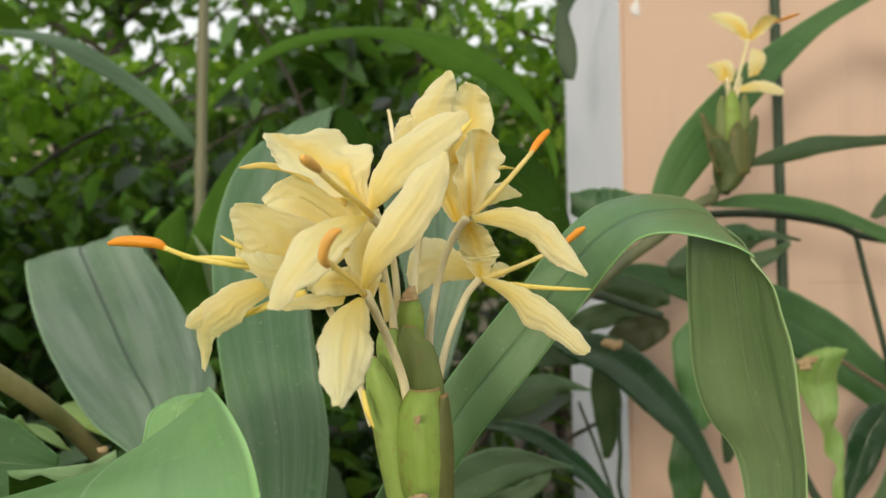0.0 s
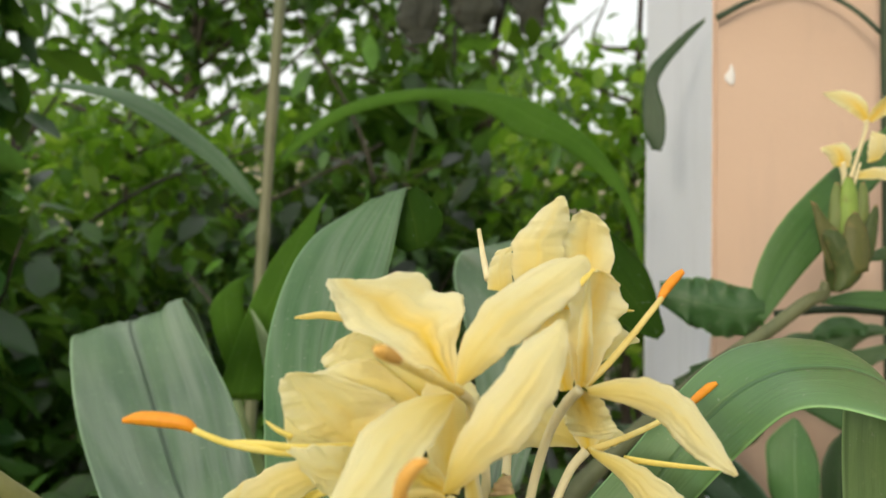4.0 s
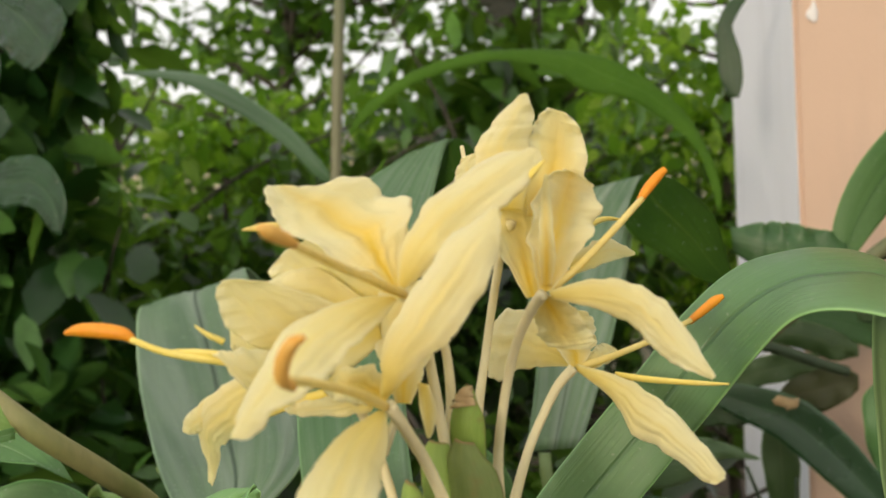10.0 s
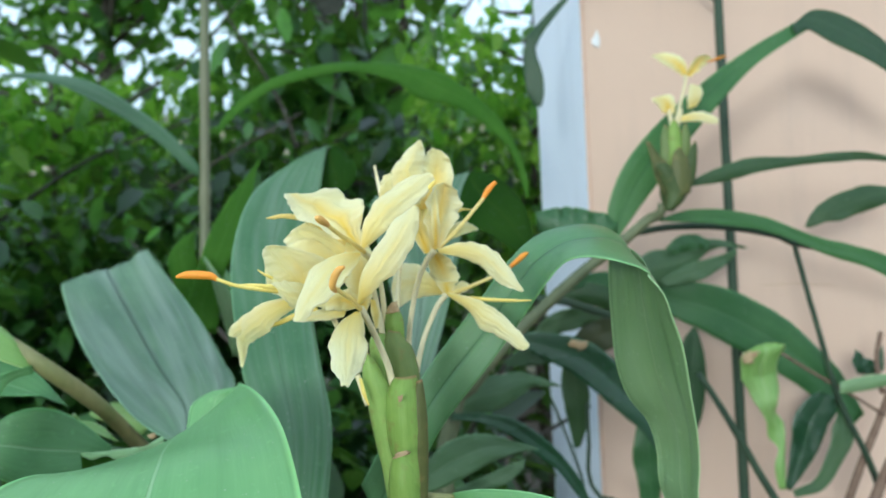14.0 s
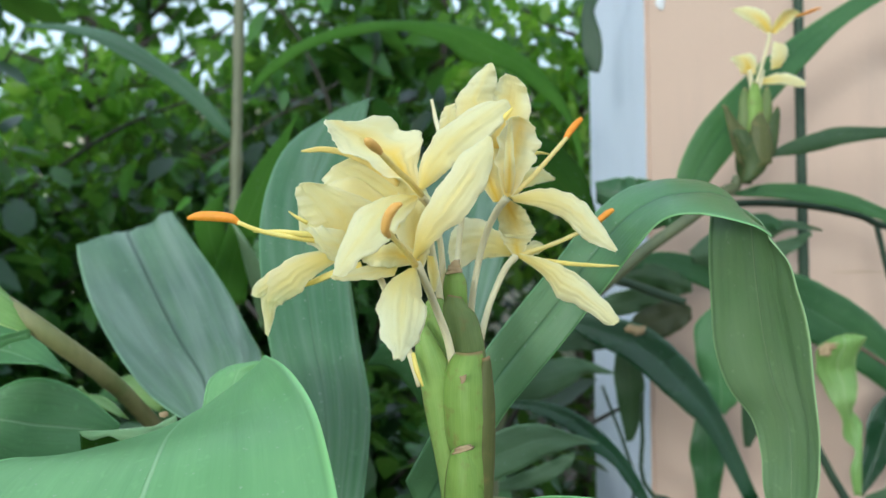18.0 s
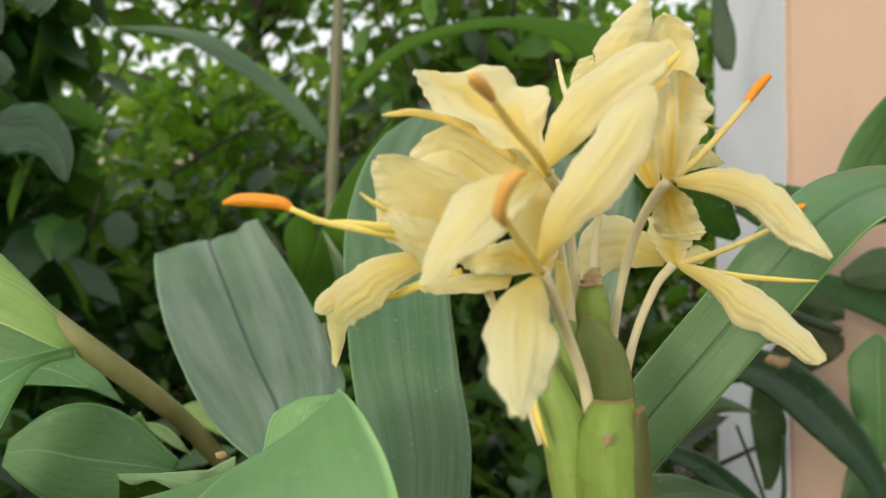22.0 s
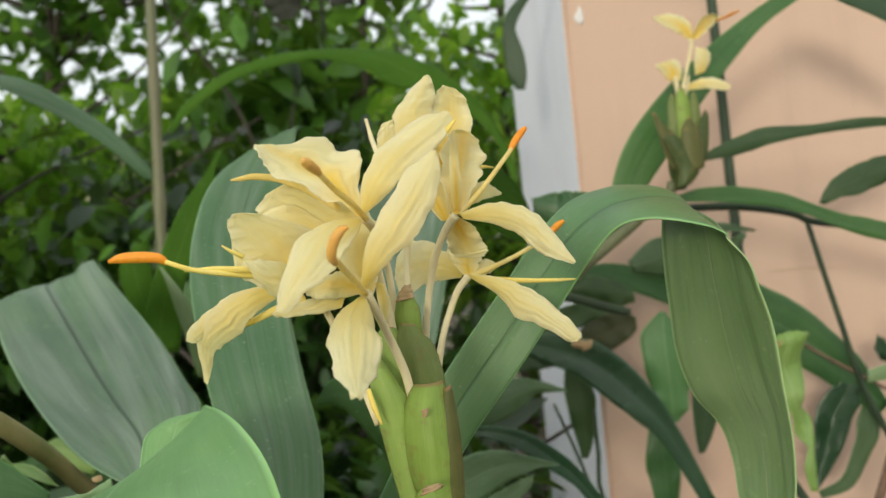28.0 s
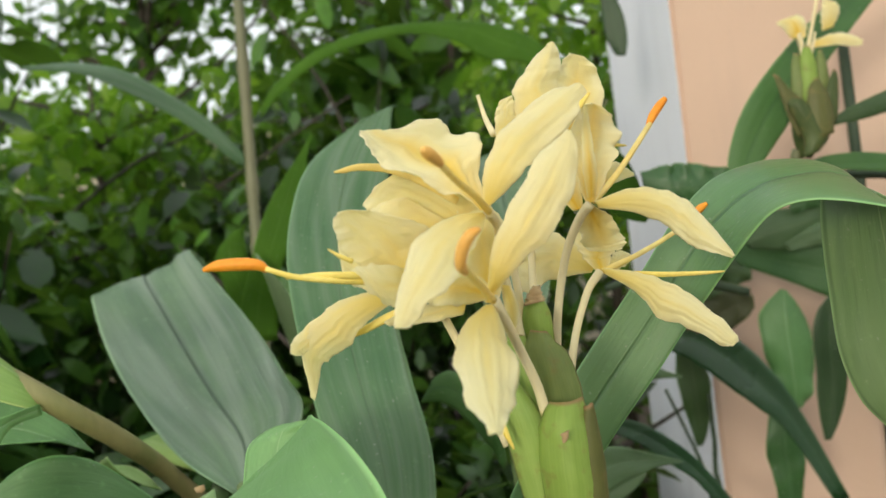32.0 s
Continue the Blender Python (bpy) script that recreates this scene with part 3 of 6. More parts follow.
blade(chip, "chip_face", [(287, 1239.3, 1656, 289, 1239.3, 1657), (285, 1239.3, 1649, 291, 1239.3, 1650), (279, 1239.3, 1641, 293, 1239.3, 1641), (281, 1239.3, 1634, 292, 1239.3, 1632), (288, 1239.3, 1629, 290, 1239.3, 1629)], "chip", nu=12, nv=6, thick=0.002)


# ---- the flowering ginger lily ----
lily = thing("ginger_lily", "flowering ginger lily with pale yellow blooms over green bracts", "flower", (0.0, 0.33, 0.0), "ginger lilies")
pipe(lily, "stalk", [(-17, 354, 1278), (-15, 354, 1257), (-13, 349, 1235), (-12, 342, 1206), (-9, 332, 1185), (-8, 324, 1150), (-9, 318, 1100), (-8, 320, 700), (0, 330, 0)], [2.5, 4.5, 6.5, 7.4, 7.6, 8.2, 8.8, 9.5, 12], "bract_dark", n=40, sides=16, label="thick green stalk")
blade(lily, "bract", [(-17.9, 349.0, 1259.9, -8.6, 349.0, 1259.4), (-18.8, 349.0, 1269.2, -8.6, 349.0, 1267.2), (-18.1, 349.0, 1276.4, -8.9, 349.0, 1274.4), (-16.0, 349.0, 1281.2, -10.8, 349.0, 1279.5), (-13.4, 349.0, 1284.9, -11.9, 349.0, 1283.9)], "bract_mid", nu=36, nv=20, thick=0.0011, flute=0.02, rag=0.015, bow=0.26, label="narrow green bract with a dry tip")
blade(lily, "bract", [(-25.6, 346.0, 1237.4, -13.2, 346.0, 1236.8), (-26.5, 346.0, 1250.4, -14.6, 346.0, 1248.6), (-27.4, 346.0, 1259.7, -16.0, 346.0, 1257.9), (-26.8, 346.0, 1264.9, -17.6, 346.0, 1264.2), (-24.5, 346.0, 1268.8, -19.6, 346.0, 1268.0)], "bract", nu=36, nv=20, thick=0.0011, flute=0.02, rag=0.015, bow=0.26)
blade(lily, "bract", [(-16.7, 344.0, 1239.1, -0.7, 344.0, 1240.8), (-18.4, 344.0, 1251.2, -2.1, 344.0, 1250.4), (-18.9, 344.0, 1260.4, -4.7, 344.0, 1259.8), (-18.3, 344.0, 1265.6, -8.3, 344.0, 1263.9), (-16.3, 344.0, 1269.6, -11.4, 344.0, 1268.4)], "bract_dark", nu=36, nv=20, thick=0.0011, flute=0.02, rag=0.015, bow=0.3)
# narrow brown-olive bract: the stalk's shade side put in as darker colour
blade(lily, "bract", [(-7.9, 329.0, 1180.8, 0.4, 329.0, 1180.4), (-8.2, 329.0, 1202.0, 1.7, 329.0, 1202.4), (-7.3, 329.0, 1221.3, 2.2, 329.0, 1220.8), (-5.5, 329.0, 1234.6, 1.4, 329.0, 1235.2), (-2.1, 329.0, 1243.4, 0.3, 329.0, 1244.5)], "bract_brown", nu=36, nv=20, thick=0.0011, flute=0.02, rag=0.015, bow=0.34)
blade(lily, "bract", [(-20.4, 335.0, 1180.3, -11.7, 335.0, 1179.9), (-22.2, 335.0, 1195.2, -12.9, 335.0, 1194.7), (-25.4, 335.0, 1211.3, -14.0, 335.0, 1210.8), (-28.0, 335.0, 1226.5, -14.5, 335.0, 1225.9), (-30.2, 335.0, 1239.3, -15.2, 335.0, 1236.5), (-31.0, 335.0, 1249.6, -19.1, 335.0, 1244.8), (-30.4, 335.0, 1256.2, -24.1, 335.0, 1253.5), (-29.3, 335.0, 1259.5, -27.6, 335.0, 1258.2)], "bract", nu=36, nv=20, thick=0.0011, flute=0.02, rag=0.015, bow=0.38, label="long pale green bract")
blade(lily, "bract", [(-15.4, 331.0, 1201.5, -0.8, 331.0, 1185.9), (-18.3, 331.0, 1210.9, -0.0, 331.0, 1204.1), (-19.5, 331.0, 1223.9, 0.4, 331.0, 1221.1), (-18.7, 331.0, 1234.6, -0.2, 331.0, 1233.1), (-16.6, 331.0, 1241.1, -1.4, 331.0, 1240.4), (-13.4, 331.0, 1245.7, -2.9, 331.0, 1246.4)], "bract_mid", nu=36, nv=20, thick=0.0011, flute=0.02, rag=0.015, bow=0.44, label="green bract with a dry brown edge")
blade(lily, "bract", [(-19.0, 326.0, 1182.2, -3.1, 326.0, 1181.5), (-18.9, 326.0, 1191.1, -3.3, 326.0, 1190.3), (-17.7, 326.0, 1198.7, -4.1, 326.0, 1198.7), (-16.3, 326.0, 1204.0, -7.0, 326.0, 1205.3), (-14.4, 326.0, 1205.9, -9.0, 326.0, 1206.9)], "bract_mid", nu=36, nv=20, thick=0.0011, flute=0.02, rag=0.015, bow=0.42)
blade(lily, "bract_scar", [(-12.1, 317.0, 1237.8, -9.4, 317.0, 1238.5), (-11.8, 317.0, 1236.0, -9.8, 317.0, 1236.5), (-11.6, 317.0, 1234.6, -10.7, 317.0, 1235.1)], "scar", nu=8, nv=6, rag=0.2)
blade(lily, "bract_scar", [(-15.2, 312.0, 1207.2, -7.7, 312.0, 1209.2), (-14.9, 312.0, 1208.9, -7.9, 312.0, 1210.3), (-13.1, 312.0, 1210.3, -9.3, 312.0, 1211.0)], "scar", nu=12, nv=8, rag=0.25, ripple=0.0008)
blade(lily, "dry_tip", [(-17.5, 345.0, 1278.5, -10.1, 345.0, 1279.4), (-16.8, 345.0, 1281.5, -11.2, 345.0, 1281.6), (-14.1, 345.0, 1284.8, -11.7, 345.0, 1285.0)], "scar", nu=12, nv=8, rag=0.25, ripple=0.0008)
# first bloom
fa = pipe(lily, "flower", [(-27.1, 327.0, 1312.5), (-24.1, 338.0, 1307.4), (-24.1, 344.0, 1294.2), (-21.0, 346.0, 1272.8), (-19.8, 348.0, 1260.9)], [1.72, 1.64, 1.56, 1.72, 1.87], "tube", label="pale yellow bloom with an upright lip")
blade(fa, "petal", [(-29.5, 325.0, 1313.2, -28.3, 326.0, 1314.2), (-34.7, 322.0, 1318.9, -27.8, 330.0, 1320.6), (-40.8, 319.0, 1321.7, -27.7, 335.0, 1331.3), (-48.0, 318.0, 1325.4, -27.2, 339.0, 1340.1), (-55.4, 318.0, 1329.2, -34.4, 340.0, 1342.5), (-61.3, 319.0, 1334.1, -40.4, 338.0, 1347.3), (-65.3, 321.0, 1339.6, -49.6, 335.0, 1346.0), (-66.9, 325.0, 1345.5, -58.0, 330.0, 1346.0)], "petal_lip", bow=-0.10, ripple=0.0030, waves=2.5, nv=24, flute=0.05, rag=0.035)
blade(fa, "petal", [(-30.2, 322.0, 1312.5, -27.9, 322.0, 1311.2), (-40.3, 312.0, 1311.6, -30.2, 309.0, 1305.0), (-49.0, 301.0, 1306.8, -35.2, 297.0, 1297.7), (-54.2, 292.0, 1298.6, -39.8, 287.0, 1291.2), (-56.5, 286.0, 1288.5, -47.6, 282.0, 1286.4), (-57.7, 282.0, 1283.2, -53.4, 280.0, 1281.3), (-57.8, 280.0, 1281.2, -56.2, 280.0, 1280.7)], "petal", bow=0.14, ripple=0.0014, flute=0.06, nv=23, fold=0.05)
blade(fa, "petal", [(-28.2, 325.0, 1316.0, -26.2, 325.0, 1314.5), (-27.0, 325.0, 1325.2, -18.6, 324.0, 1319.9), (-22.1, 328.0, 1335.8, -10.5, 326.0, 1326.5), (-13.3, 331.0, 1344.9, -0.3, 329.0, 1334.5), (-1.8, 334.0, 1351.3, 7.9, 332.0, 1343.2), (6.4, 337.0, 1353.6, 11.4, 336.0, 1349.6), (9.6, 337.0, 1353.8, 11.1, 337.0, 1352.5)], "petal", bow=0.16, ripple=0.0012, flute=0.06, nv=23, fold=0.05)
pipe(fa, "corolla_lobe", [(-36.9, 332.0, 1317.8), (-49.9, 337.0, 1327.3), (-59.8, 338.0, 1332.2), (-69.5, 336.0, 1333.9), (-74.9, 335.0, 1333.4), (-78.6, 334.0, 1333.0)], [1.44, 1.62, 1.53, 1.35, 0.99, 0.36], "filament", flat=0.5)
pipe(fa, "filament", [(-26.8, 325.0, 1312.8), (-30.6, 305.0, 1317.3), (-35.0, 291.0, 1321.0), (-38.9, 274.0, 1325.3)], [1.35, 1.2, 1.12, 1.05], "filament", n=16)
pipe(fa, "anther", [(-38.7, 275.5, 1325.2), (-39.7, 271.5, 1326.3), (-41.0, 268.0, 1327.4), (-42.0, 265.5, 1328.2), (-42.8, 263.7, 1328.9)], [0.9, 1.6, 1.85, 1.7, 0.8], "anther_brown", n=14)
# second bloom, facing left
fb = pipe(lily, "flower", [(-60.3, 332.0, 1293.0), (-55.6, 336.0, 1288.5), (-49.6, 340.0, 1284.2), (-45.0, 350.0, 1272.0), (-36.0, 346.0, 1249.0), (-29.5, 341.0, 1230.0)], [1.4, 1.48, 1.48, 1.56, 1.56, 1.72], "tube", label="pale yellow bloom that leans out")
blade(fb, "petal", [(-58.3, 330.0, 1294.6, -54.8, 330.0, 1297.0), (-68.3, 325.0, 1297.6, -48.2, 332.0, 1301.7), (-74.4, 320.0, 1302.0, -46.3, 332.0, 1307.8), (-76.8, 316.0, 1308.5, -51.5, 328.0, 1312.1), (-77.4, 314.0, 1314.2, -63.2, 321.0, 1316.5), (-75.8, 314.0, 1318.1, -69.7, 316.0, 1318.1)], "petal", bow=-0.03, ripple=0.0008, nv=24, flute=0.025)
blade(fb, "petal", [(-38.5, 338.0, 1308.4, -36.6, 338.0, 1298.5), (-53.5, 334.0, 1320.5, -47.4, 334.0, 1290.6), (-67.5, 330.0, 1318.6, -63.4, 330.0, 1287.7), (-76.7, 326.0, 1311.8, -75.5, 326.0, 1293.2), (-78.8, 325.0, 1305.6, -78.4, 325.0, 1298.8)], "petal", bow=0.06, ripple=0.0012, nv=20, flute=0.06)
blade(fb, "petal", [(-52.0, 328.0, 1294.5, -51.4, 328.0, 1288.9), (-61.8, 308.0, 1299.1, -55.6, 314.0, 1284.2), (-68.7, 301.0, 1299.7, -62.5, 306.0, 1287.2), (-71.4, 299.0, 1299.1, -67.3, 301.0, 1293.9)], "petal", bow=0.1, ripple=0.001)
blade(fb, "petal", [(-40.8, 345.0, 1304.6, -36.1, 345.0, 1305.8), (-52.9, 340.0, 1311.1, -28.5, 346.0, 1317.6), (-63.2, 335.0, 1314.9, -35.9, 347.0, 1326.3), (-68.8, 331.0, 1319.3, -49.4, 346.0, 1331.2), (-65.5, 335.0, 1326.2, -56.9, 341.0, 1331.3)], "petal", bow=0.12, ripple=0.0012, nv=22, flute=0.06)
pipe(fb, "filament", [(-66.5, 322.0, 1293.7), (-79.6, 314.0, 1296.0), (-91.0, 310.0, 1298.6), (-99.9, 308.0, 1302.3)], [1.27, 1.12, 0.98, 0.9], "filament_yellow", n=16)
pipe(fb, "corolla_lobe", [(-56.0, 326.0, 1296.0), (-71.6, 316.0, 1296.8), (-83.4, 313.0, 1298.1), (-94.5, 312.0, 1298.5)], [1.26, 1.35, 1.17, 0.45], "filament_yellow", flat=0.5)
pipe(fb, "anther", [(-99.4, 309.0, 1301.7), (-102.2, 308.0, 1303.8), (-108.2, 308.0, 1304.7), (-115.3, 308.0, 1305.0), (-120.0, 308.0, 1304.2)], [1.02, 1.87, 2.21, 1.95, 0.68], "anther", n=16, label="long orange anther")
blade(fb, "petal", [(-66.9, 335.0, 1290.3, -64.8, 335.0, 1284.9), (-78.9, 335.0, 1288.9, -72.3, 335.0, 1280.2), (-89.9, 338.0, 1284.5, -80.6, 338.0, 1272.9), (-97.6, 342.0, 1277.8, -89.2, 345.0, 1267.3), (-100.5, 348.0, 1268.4, -93.9, 350.0, 1265.2), (-100.6, 352.0, 1259.6, -96.8, 353.0, 1257.5), (-100.2, 354.0, 1252.8, -98.9, 354.0, 1251.5)], "petal", bow=0.16, ripple=0.0014, flute=0.06, nv=23, fold=0.05)
blade(fb, "petal", [(-85.2, 338.0, 1286.3, -89.9, 340.0, 1276.4), (-97.3, 341.0, 1279.4, -96.1, 343.0, 1271.8), (-102.2, 342.0, 1274.8, -99.2, 344.0, 1270.0), (-103.6, 343.0, 1271.0, -101.3, 343.0, 1269.8)], "petal", bow=0.12, nu=20)
blade(fb, "petal", [(-36.7, 335.0, 1285.1, -39.5, 335.0, 1278.6), (-50.4, 336.0, 1283.5, -47.1, 336.0, 1277.5), (-63.3, 338.0, 1280.8, -60.3, 338.0, 1276.6), (-68.1, 339.0, 1278.5, -66.0, 339.0, 1277.1)], "petal", bow=0.1, ripple=0.001, nu=24)
pipe(fb, "corolla_lobe", [(-54.0, 338.0, 1283.7), (-65.9, 340.0, 1280.3), (-75.6, 342.0, 1276.5), (-81.9, 343.0, 1274.1)], [1.53, 1.62, 1.35, 0.45], "filament_yellow", flat=0.5)
pipe(fb, "corolla_lobe", [(-71.5, 306.0, 1301.5), (-75.0, 304.0, 1303.6), (-78.2, 303.0, 1306.1)], [0.9, 0.72, 0.27], "filament_yellow", n=10)
# third bloom, in front
fc = pipe(lily, "flower", [(-28.5, 313.0, 1284.2), (-25.3, 320.0, 1275.7), (-21.6, 328.0, 1265.0), (-17.2, 332.0, 1251.9), (-15.2, 334.0, 1241.3)], [1.87, 1.72, 1.72, 1.79, 1.95], "tube", label="pale yellow bloom with a hanging lip")
blade(fc, "petal", [(-31.8, 312.0, 1282.4, -28.7, 312.0, 1281.7), (-38.5, 302.0, 1277.7, -26.4, 304.0, 1275.6), (-42.0, 288.0, 1271.3, -24.5, 289.0, 1267.8), (-41.2, 274.0, 1263.8, -25.2, 275.0, 1259.8), (-36.9, 262.0, 1257.9, -28.8, 264.0, 1255.0), (-34.5, 257.0, 1254.6, -30.6, 257.0, 1253.5), (-33.3, 256.0, 1253.6, -31.8, 256.0, 1253.3)], "petal", bow=0.2, ripple=0.0015, flute=0.06, nv=20)
blade(fc, "petal", [(-30.3, 312.0, 1287.1, -28.3, 312.0, 1286.1), (-27.6, 306.0, 1298.4, -20.9, 305.0, 1292.8), (-22.2, 304.0, 1309.8, -11.4, 302.0, 1300.9), (-15.6, 305.0, 1320.1, -2.7, 303.0, 1310.5), (-7.7, 308.0, 1329.4, 2.2, 306.0, 1321.1), (-1.1, 310.0, 1333.7, 2.8, 309.0, 1329.9), (1.0, 311.0, 1335.0, 3.0, 311.0, 1333.7)], "petal", bow=0.15, ripple=0.0013, flute=0.06, nv=23, fold=0.05)
blade(fc, "petal", [(-30.5, 318.0, 1283.8, -28.4, 318.0, 1287.3), (-39.4, 322.0, 1282.8, -34.6, 322.0, 1293.3), (-48.6, 328.0, 1283.1, -42.2, 328.0, 1292.4), (-53.3, 333.0, 1285.6, -47.2, 333.0, 1291.8)], "petal_warm", bow=0.1, nu=20)
blade(fc, "petal", [(-31.4, 332.0, 1281.7, -26.9, 332.0, 1281.5), (-37.6, 336.0, 1294.4, -22.9, 340.0, 1293.8), (-39.9, 340.0, 1308.4, -21.6, 346.0, 1307.8), (-36.5, 342.0, 1316.8, -25.8, 348.0, 1316.5)], "petal_warm", bow=0.06, nu=24)
pipe(fc, "filament", [(-28.9, 311.0, 1283.9), (-32.0, 296.0, 1289.6), (-34.3, 278.0, 1293.8), (-35.5, 262.0, 1296.8)], [1.35, 1.2, 1.12, 1.05], "filament", n=16)
pipe(fc, "anther", [(-35.4, 263.0, 1295.1), (-36.3, 259.0, 1297.4), (-35.1, 257.0, 1301.6), (-32.6, 256.0, 1304.9), (-30.1, 256.0, 1306.0)], [0.9, 1.55, 1.75, 1.55, 0.6], "anther_brown", n=16)
blade(fc, "corolla_lobe", [(-25.4, 335.0, 1287.4, -22.3, 335.0, 1286.7), (-25.1, 335.0, 1280.6, -20.3, 335.0, 1279.0), (-23.9, 335.0, 1274.8, -21.3, 335.0, 1273.4), (-23.2, 335.0, 1271.8, -22.4, 335.0, 1271.3)], "petal_olive", bow=0.1, nu=16)
pipe(fc, "corolla_lobe", [(-27.6, 318.0, 1280.3), (-29.1, 316.0, 1275.2), (-30.7, 318.0, 1269.9)], [1.26, 1.17, 0.63], "tube", n=10)
pipe(fc, "corolla_lobe", [(-31.7, 328.0, 1246.1), (-30.0, 324.0, 1239.5), (-27.6, 324.0, 1232.7)], [0.9, 1.17, 0.45], "filament_yellow", n=12)
# fourth bloom, on the far side
fd = pipe(lily, "flower", [(10.1, 349.0, 1311.9), (6.0, 352.0, 1306.9), (0.9, 356.0, 1296.7), (-3.6, 360.0, 1280.1), (-6.6, 363.0, 1260.7), (-6.3, 363.0, 1243.0)], [1.87, 1.72, 1.56, 1.56, 1.64, 1.87], "tube", label="pale yellow bloom on a long curved tube")
blade(fd, "petal", [(9.6, 350.0, 1314.4, 12.4, 350.0, 1314.5), (9.0, 349.0, 1323.7, 14.0, 349.0, 1322.5), (9.6, 348.0, 1332.4, 13.6, 348.0, 1331.4), (10.4, 347.0, 1341.1, 13.0, 347.0, 1340.1), (11.7, 346.0, 1347.1, 12.6, 346.0, 1346.8)], "petal_warm", bow=0.1, fold=0.14, nu=26)
blade(fd, "petal", [(8.8, 350.0, 1312.6, 12.4, 350.0, 1312.7), (6.3, 352.0, 1324.9, 19.8, 360.0, 1322.8), (6.4, 355.0, 1334.9, 25.0, 367.0, 1331.0), (8.5, 357.0, 1342.8, 27.0, 370.0, 1338.0), (13.0, 360.0, 1349.2, 25.0, 371.0, 1344.9), (16.9, 362.0, 1350.2, 22.3, 368.0, 1348.7)], "petal_lip", bow=-0.12, ripple=0.002, waves=4, nv=24)
blade(fd, "petal", [(4.3, 355.0, 1310.5, 8.4, 355.0, 1311.2), (-2.1, 362.0, 1320.8, 9.7, 366.0, 1320.2), (-8.6, 368.0, 1332.9, 11.1, 374.0, 1331.0), (-11.5, 371.0, 1341.3, 10.3, 376.0, 1342.8), (-7.8, 372.0, 1345.5, 6.7, 376.0, 1346.6)], "petal_warm", bow=-0.08, ripple=0.0014, nv=20, flute=0.05)
blade(fd, "petal", [(15.7, 372.0, 1321.5, 17.3, 375.0, 1317.0), (26.5, 392.0, 1329.2, 27.6, 395.0, 1320.8), (34.5, 407.0, 1327.3, 33.1, 408.0, 1322.8), (38.5, 412.0, 1324.9, 38.1, 412.0, 1323.8)], "petal", bow=0.1, nu=22)
pipe(fd, "corolla_lobe", [(22.0, 382.0, 1333.0), (27.7, 392.0, 1336.1), (34.3, 400.0, 1336.2)], [1.08, 0.99, 0.36], "filament_yellow", n=10)
blade(fd, "petal", [(11.6, 348.0, 1312.6, 12.8, 348.0, 1310.2), (24.0, 350.0, 1315.7, 24.6, 350.0, 1307.3), (36.1, 351.0, 1314.7, 35.6, 351.0, 1302.0), (45.2, 350.0, 1308.3, 41.5, 350.0, 1295.2), (51.5, 347.0, 1299.4, 47.5, 347.0, 1291.0), (55.9, 345.0, 1291.8, 54.1, 345.0, 1288.2), (57.9, 344.0, 1287.9, 56.8, 344.0, 1287.0)], "petal", bow=0.18, ripple=0.0013, flute=0.06, nv=23, fold=0.05)
pipe(fd, "filament", [(11.9, 352.0, 1312.9), (19.8, 358.0, 1319.4), (29.0, 366.0, 1328.8), (40.3, 376.0, 1341.3)], [1.42, 1.2, 1.12, 1.05], "filament", n=16)
pipe(fd, "anther", [(39.7, 376.0, 1340.8), (42.2, 378.0, 1344.5), (45.6, 379.0, 1348.5), (48.2, 379.0, 1350.9)], [1.19, 1.7, 1.7, 1.02], "anther", n=12, label="upright orange anther")
blade(fd, "petal", [(7.7, 352.0, 1311.6, 12.0, 352.0, 1311.2), (6.2, 358.0, 1305.6, 18.6, 360.0, 1306.9), (7.0, 363.0, 1299.3, 22.4, 365.0, 1300.3), (9.0, 366.0, 1295.4, 24.0, 367.0, 1296.5), (12.0, 367.0, 1294.4, 22.6, 367.0, 1294.0)], "petal_warm", bow=0.1, ripple=0.001, nu=24)
# fifth bloom, low on the far side
fe = pipe(lily, "flower", [(16.3, 390.0, 1285.4), (10.8, 388.0, 1279.3), (5.7, 384.0, 1269.5), (1.6, 378.0, 1260.0), (-1.9, 372.0, 1248.2), (-4.1, 366.0, 1238.0)], [1.87, 1.64, 1.56, 1.56, 1.72, 1.87], "tube", label="pale yellow bloom with one spread petal")
blade(fe, "petal", [(17.9, 389.0, 1286.8, 18.2, 389.0, 1284.1), (29.9, 385.0, 1283.6, 28.1, 385.0, 1276.4), (40.8, 380.0, 1278.5, 35.4, 380.0, 1266.0), (49.1, 375.0, 1271.6, 42.5, 375.0, 1262.0), (56.4, 371.0, 1264.0, 50.6, 371.0, 1256.9), (61.7, 368.0, 1257.3, 56.2, 368.0, 1253.1), (62.0, 367.0, 1254.1, 59.5, 367.0, 1252.4)], "petal", bow=0.18, ripple=0.0014, flute=0.06, nv=23, fold=0.05)
pipe(fe, "filament", [(17.4, 391.0, 1285.3), (28.4, 396.0, 1288.5), (42.2, 404.0, 1293.3), (57.4, 413.0, 1299.9)], [1.42, 1.2, 1.12, 1.05], "filament", n=16)
pipe(fe, "anther", [(56.8, 413.0, 1299.4), (61.7, 416.0, 1303.0), (66.5, 418.0, 1306.7), (69.5, 418.0, 1308.4)], [1.19, 1.7, 1.78, 0.85], "anther", n=12)
pipe(fe, "corolla_lobe", [(30.1, 392.0, 1282.7), (43.6, 394.0, 1280.9), (58.6, 395.0, 1279.7), (67.6, 395.0, 1279.4)], [1.35, 1.17, 0.9, 0.36], "filament_yellow", flat=0.6)
